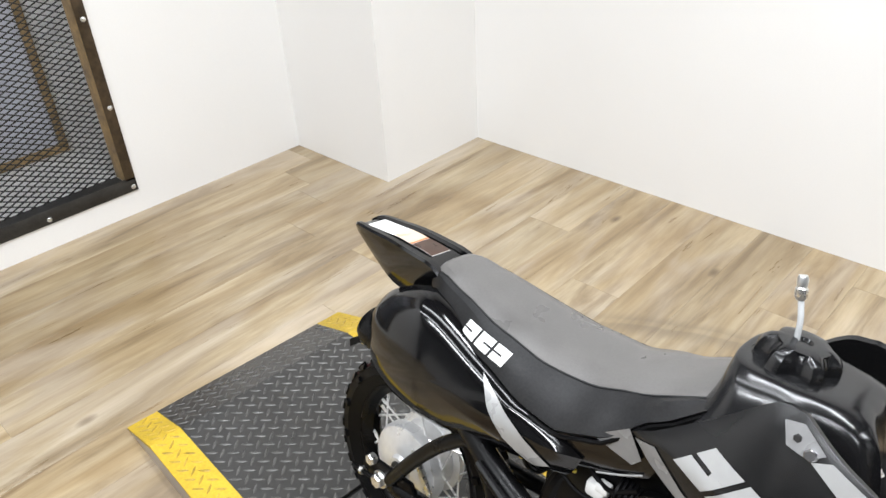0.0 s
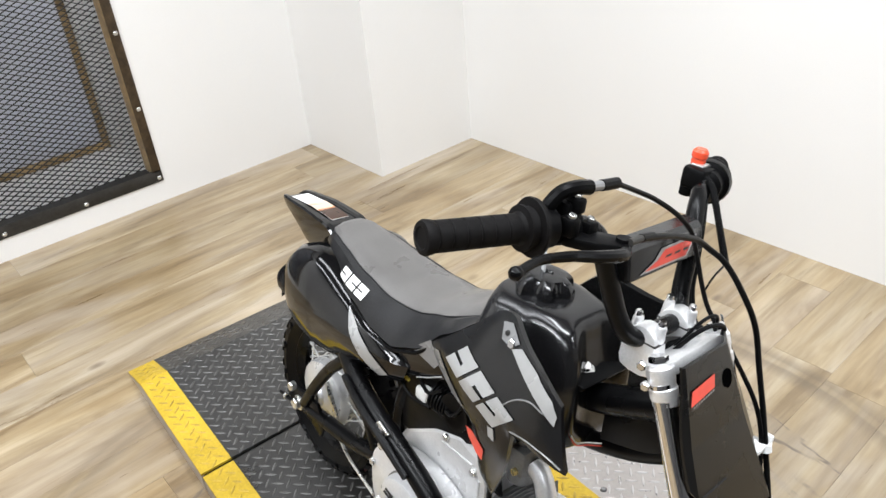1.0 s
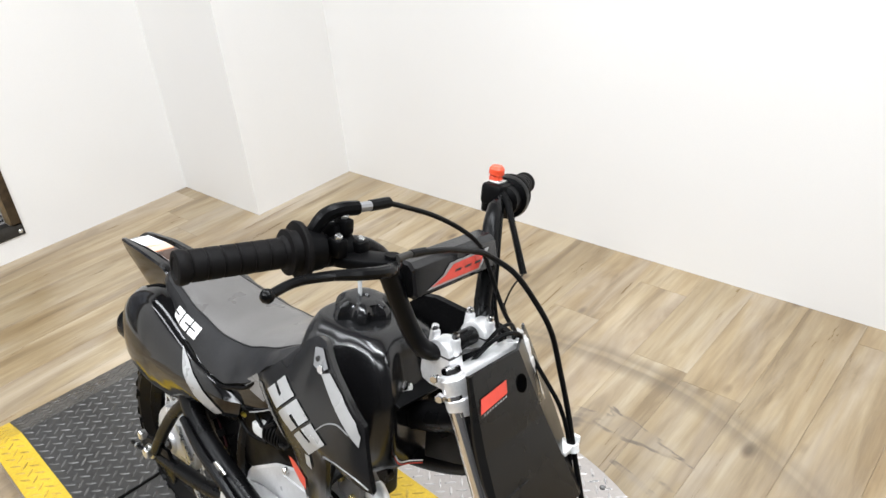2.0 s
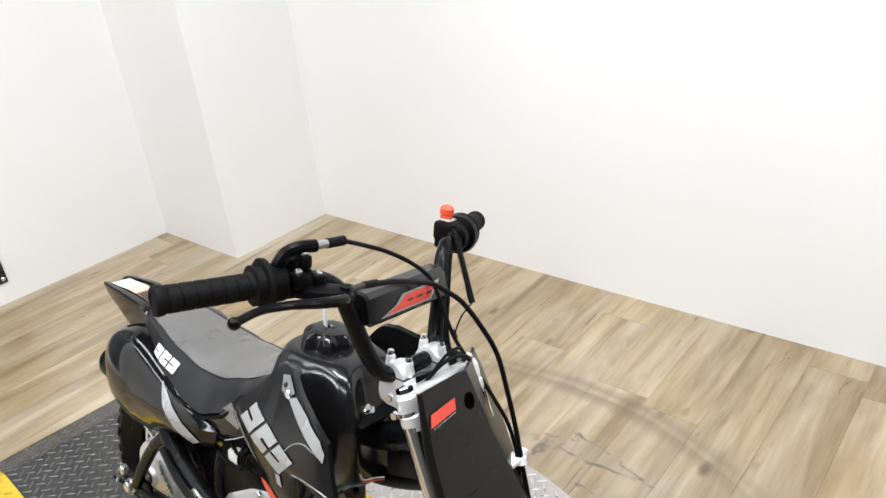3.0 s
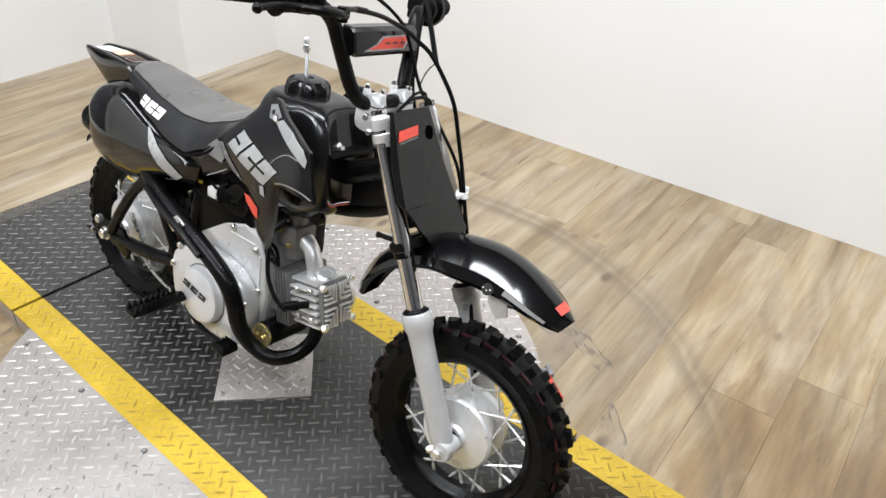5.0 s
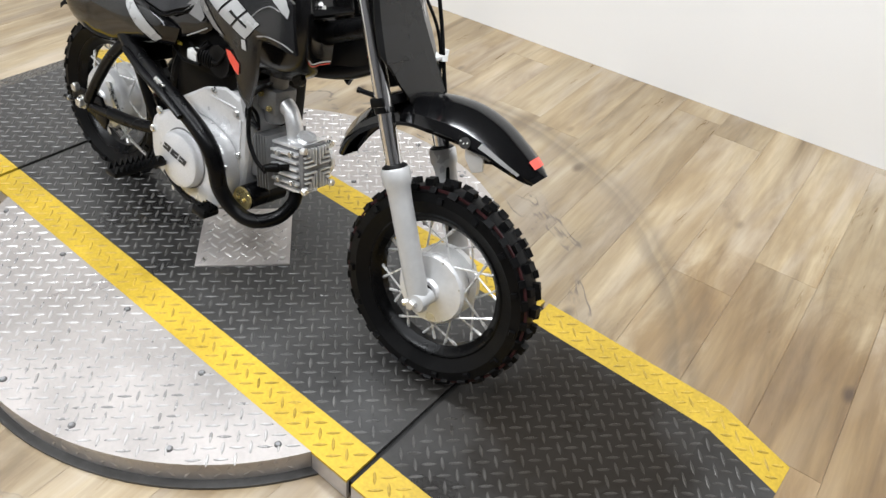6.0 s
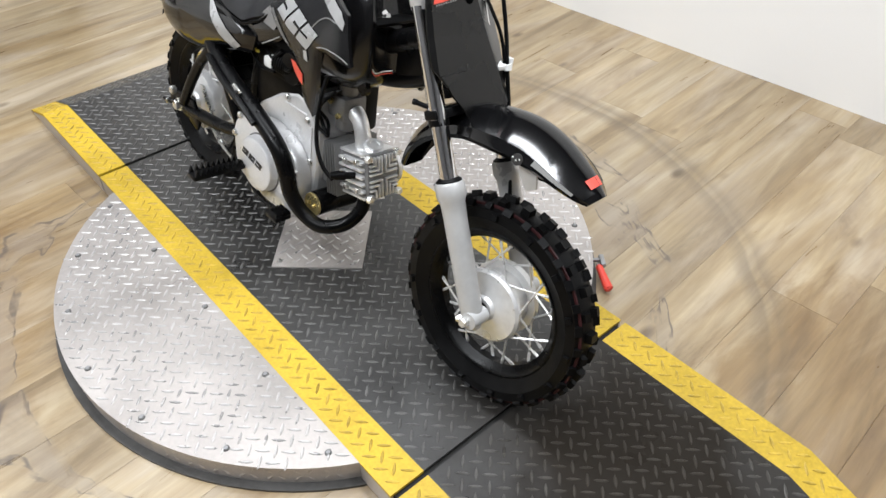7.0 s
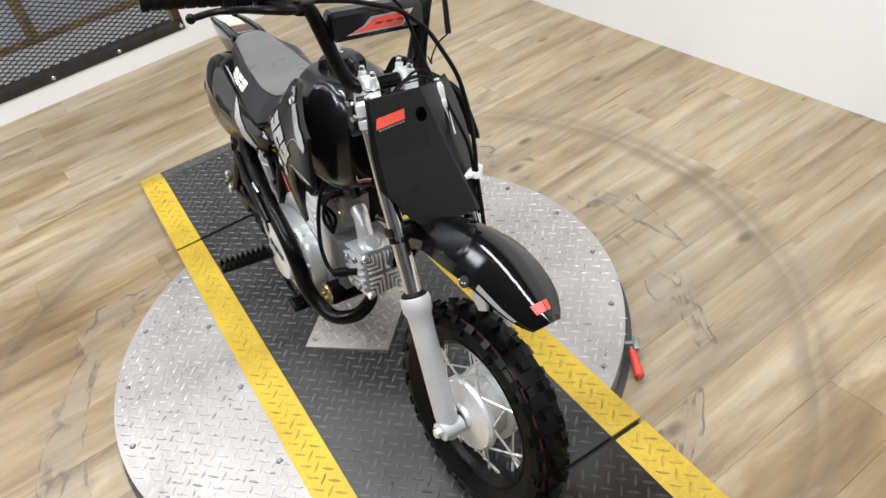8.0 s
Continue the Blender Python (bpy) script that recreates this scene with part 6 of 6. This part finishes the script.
for s in (-1, 1):
    vc = lathe(bmesh.new(), [(0, 0.023), (0.009, 0.023), (0.013, 0.019), (0.017, 0.019), (0.017, 0.012), (0.014, 0.01)], (0.094, 0.0, s * 0.05), (0.45, -0.1, s), 20)
    add("valve_cap", vc, CAST, "round tappet cap", head, xf=ENG)
sc_ = lathe(bmesh.new(), [(0, 0.042), (0.01, 0.042), (0.014, 0.036)], (0.084, 0.046, 0.0), (0, 1, 0), 26)
add("cam_cover", sc_, CAST, "round cam cover", head, xf=ENG)
for q in ((0.06, -0.05, 0.03), (0.06, -0.05, -0.03), (0.1, -0.05, -0.03), (0.1, -0.05, 0.035)):
    bolt_head("head_bolt", q, (0, -1, 0), 0.0075, 0.007, ZINC, head, ENG)
sp = bmesh.new()
lathe(sp, [(0, 0.008), (0.02, 0.008), (0.024, 0.011), (0.04, 0.0105), (0.055, 0.007)], (0.085, -0.046, 0.0), (-0.35, -0.75, 0.1), 14)
add("spark_plug_cap", sp, RUBBER, "black spark plug cap", head, xf=ENG)
pl = tube(bmesh.new(), [(0.142, -0.089, 0.27), (0.118, -0.097, 0.292), (0.094, -0.095, 0.335), (0.084, -0.082, 0.41), (0.078, -0.05, 0.48)], 0.0042, 8)
add("plug_lead", pl, RUBBER, "black spark plug lead")
# intake and carburettor
im = bmesh.new()
tube(im, [(0.142, -0.016, 0.308), (0.138, -0.017, 0.33), (0.131, -0.017, 0.35), (0.118, -0.014, 0.367), (0.1, -0.012, 0.376)], [0.02, 0.0165, 0.0155, 0.0155, 0.017], 16)
add("intake_pipe", im, CAST, "cast intake pipe")
cb = bmesh.new()
box(cb, 0.05, 0.102, -0.04, 0.015, 0.358, 0.405, 0.006)
lathe(cb, [(0, 0.018), (0.03, 0.018), (0.034, 0.014)], (0.078, -0.012, 0.4), (0, 0, 1), 16)
lathe(cb, [(0, 0.022), (0.026, 0.021), (0.03, 0.014)], (0.078, -0.014, 0.362), (0, 0, -1), 16)
carb = add("carburettor", cb, CAST_SHADE_GREY, "grey cast carburettor")
for q in ((0.065, -0.041, 0.392), (0.09, -0.041, 0.37)):
    bolt_head("carb_screw", q, (0, -1, 0), 0.006, 0.007, BRASS, carb)
for k in range(3):
    hz = bmesh.new()
    tube(hz, [(0.08, -0.045 + 0.01 * k, 0.415), (0.06 - 0.01 * k, -0.062, 0.385), (0.056, -0.066 + 0.012 * k, 0.345), (0.085, -0.062, 0.33)], 0.0035, 7)
    add("fuel_hose", hz, RUBBER)
bb = box(bmesh.new(), -0.02, 0.075, 0.01, 0.07, 0.31, 0.45, 0.01)
add("battery_box", bb, BLACK_PLASTIC, "black box behind the carburettor")
af = lathe(bmesh.new(), [(0, 0.02), (0.01, 0.036), (0.07, 0.038), (0.08, 0.03)], (0.03, -0.01, 0.405), (-1, 0, 0.12), 20)
add("air_filter", af, BLACK_PLASTIC, "black air filter box")
ab = box(bmesh.new(), -0.15, 0.01, -0.072, 0.065, 0.385, 0.482, 0.012)
add("air_box", ab, BLACK_PLASTIC, "black air box under the seat")
# added black sheet: stands for the shade under the seat, hides the stripe beyond
ipn = bmesh.new()
prism(ipn, [(-0.17, 0.46), (-0.02, 0.49), (0.05, 0.48), (0.05, 0.42), (0.02, 0.385), (-0.03, 0.35), (-0.06, 0.325), (-0.16, 0.315)], "y", -0.07, -0.058, 0.003)
add("dark_backing", ipn, BLACK_PLASTIC, "black sheet added to stand for the dark behind the wiring")
wc = box(bmesh.new(), -0.098, -0.07, -0.088, -0.07, 0.41, 0.432, 0.005)
box(wc, -0.084, -0.066, -0.09, -0.074, 0.425, 0.437, 0.003)
add("white_connector", wc, WHITE_NYLON, "white wiring connector")
boot = bmesh.new()
lathe(boot, [(0.006 * k + d, r) for k in range(9) for d, r in ((0, 0.02), (0.0015, 0.0245), (0.004, 0.0245), (0.0055, 0.02))], (-0.062, -0.072, 0.432), (1, 0.15, -0.1), 22)
add("intake_boot", boot, RUBBER, "ribbed black rubber intake boot")
ring = lathe(bmesh.new(), [(-0.006, 0.03), (0.006, 0.03), (0.006, 0.024), (-0.006, 0.024)], (-0.005, -0.082, 0.435), (0, 1, 0), 24)
add("hose_ring", ring, RUBBER)
for a, b, m in (((-0.10, -0.078, 0.44), (-0.03, -0.09, 0.462), RUBBER), ((-0.16, -0.08, 0.43), (-0.06, -0.086, 0.41), RUBBER), ((0.02, -0.085, 0.47), (-0.02, -0.09, 0.43), RUBBER)):
    w_ = tube(bmesh.new(), [a, (Vector(a) + Vector(b)) / 2 + Vector((0, -0.004, -0.014)), b], 0.0032, 7)
    add("wiring", w_, m)
yt = box(bmesh.new(), -0.13, -0.112, -0.09, -0.085, 0.43, 0.436, 0.002)
add("yellow_sleeve", yt, YELLOW_PLASTIC, "yellow wire sleeve")
# starter motor with brass cap
sm = lathe(bmesh.new(), [(0, 0.02), (0.004, 0.025), (0.09, 0.025)], (0.083, -0.086, 0.187), (0, 1, 0), 26)
stm = add("starter_motor", sm, SATIN, "black starter motor")
add("starter_cap", lathe(bmesh.new(), [(0, 0.0235), (0.003, 0.0245), (0.006, 0.0235), (0.007, 0.0)], (0.083, -0.0865, 0.187), (0, -1, 0), 26), BRASS, "brass-coloured end cap", stm)
for q in (-0.008, 0.008):
    bolt_head("cap_screw", (0.083 + q, -0.0935, 0.187), (0, -1, 0), 0.004, 0.004, BRASS, stm)
# exhaust
ex = bmesh.new()
tube(ex, [(0.16, -0.022, 0.234), (0.166, -0.034, 0.2), (0.152, -0.06, 0.168), (0.12, -0.092, 0.155), (0.082, -0.108, 0.168), (0.056, -0.122, 0.205), (0.045, -0.128, 0.255), (0.02, -0.132, 0.298), (-0.05, -0.13, 0.332), (-0.14, -0.125, 0.36), (-0.22, -0.112, 0.383), (-0.29, -0.09, 0.40)], [0.0135, 0.0135, 0.014, 0.0145, 0.015, 0.016, 0.0168, 0.017, 0.017, 0.017, 0.017, 0.017], 16, 8)
exh = add("exhaust_pipe", ex, SATIN, "satin black exhaust header curling under the engine")
hp = bmesh.new()
tube(hp, [(-0.03, -0.1515, 0.327), (-0.09, -0.149, 0.352), (-0.16, -0.144, 0.372), (-0.23, -0.132, 0.392)], [0.006, 0.008, 0.008, 0.006], 10)
add("heat_shield", hp, SATIN, parent=exh)
for k in range(3):
    vs_ = box(bmesh.new(), -0.118 + 0.009 * k, -0.113 + 0.009 * k, -0.149, -0.1455, 0.352 + 0.005 * k, 0.359 + 0.005 * k, 0.001)
    add("bracket_slot", vs_, SEAM, parent=exh)
fl = box(bmesh.new(), 0.146, 0.176, -0.046, 0.006, 0.23, 0.238, 0.002)
add("exhaust_flange", fl, CAST, parent=exh)
mb = bmesh.new()
prism(mb, [(-0.139, 0.352), (-0.112, 0.378), (-0.086, 0.368), (-0.105, 0.35), (-0.121, 0.34)], "y", -0.146, -0.142, 0.001)
add("exhaust_bracket", mb, ZINC, "bright exhaust bracket", exh)
# pegs, pedal, kickstand
pg = bmesh.new()
box(pg, -0.128, -0.098, -0.245, -0.13, 0.192, 0.202, 0.002)
for k in range(9):
    for s in (-1, 1):
        x = -0.113 + s * 0.012
        y = -0.138 - k * 0.0118
        prism(pg, [(y, 0.201), (y - 0.0098, 0.201), (y - 0.0049, 0.216)], "x", x - 0.003, x + 0.003)
peg = add("foot_peg", pg, SATIN, "black serrated steel foot peg")
add("peg_bracket", tube(bmesh.new(), [(-0.113, -0.132, 0.196), (-0.12, -0.07, 0.175), (-0.11, -0.0, 0.14)], 0.010, 10), SATIN, parent=peg)
pgl = bmesh.new()
box(pgl, -0.145, -0.115, 0.12, 0.225, 0.172, 0.182, 0.002)
for k in range(8):
    prism(pgl, [(0.128 + k * 0.0128, 0.181), (0.1385 + k * 0.0128, 0.181), (0.133 + k * 0.0128, 0.194)], "x", -0.135, -0.125)
pl_ = add("foot_peg", pgl, SATIN, "black serrated steel foot peg")
add("peg_bracket", tube(bmesh.new(), [(-0.13, 0.125, 0.176), (-0.125, 0.06, 0.168), (-0.11, 0.0, 0.16)], 0.010, 10), SATIN, parent=pl_)
pe = bmesh.new()
tube(pe, [(-0.13, -0.108, 0.16), (-0.06, -0.122, 0.144), (0.018, -0.126, 0.146)], 0.006, 8)
box(pe, 0.006, 0.044, -0.15, -0.112, 0.139, 0.151, 0.003)
for k in range(5):
    prism(pe, [(-0.112 - k * 0.0075, 0.15), (-0.119 - k * 0.0075, 0.15), (-0.1155 - k * 0.0075, 0.158)], "x", 0.008, 0.042)
add("brake_pedal", pe, SATIN, "black serrated brake pedal")
ks = bmesh.new()
tube(ks, [(-0.10, 0.07, 0.15), (-0.12, 0.115, 0.09), (-0.135, 0.168, 0.034)], 0.007, 10)
box(ks, -0.165, -0.115, 0.157, 0.183, 0.028, 0.038, 0.003)
add("side_stand", ks, SATIN, "black side stand resting on the lane")


# ---- floor planks, laid along the caged wall ----
def floor_planks():
    W, L, T = 0.152, 1.22, 0.006
    bm = bmesh.new()
    box(bm, 0, W - 0.0005, 0, L - 0.0005, 0, T)
    bmesh.ops.bevel(bm, geom=[e for e in bm.edges if all(v.co.z > T / 2 for v in e.verts)], offset=0.0002, segments=1, affect="EDGES")
    whole = bpy.data.meshes.new("plank")
    bm.to_mesh(whole)
    bm.free()
    whole.materials.append(PLANK)
    x, row = WX, 0
    rng = random.Random(5)
    while x < 3.4:
        w = min(W, 3.4 - x)
        y = -3.2 - rng.uniform(0.05, 0.95) * L
        while y < WY:
            a, b = max(y, -3.2), min(y + L, JY if x + w < JX + 0.01 else WY)
            if b - a > 0.02:
                me = whole
                if b - a < L - 0.001 or w < W - 0.001:
                    c = bmesh.new()
                    box(c, 0, w - 0.0005, 0, b - a - 0.0005, 0, T)
                    me = bpy.data.meshes.new("plank")
                    c.to_mesh(me)
                    c.free()
                    me.materials.append(PLANK)
                ob = new("plank", me)
                ob.location = (x, a, -T)
                ob.parent = floor
            y += L
        x += W


floor_planks()
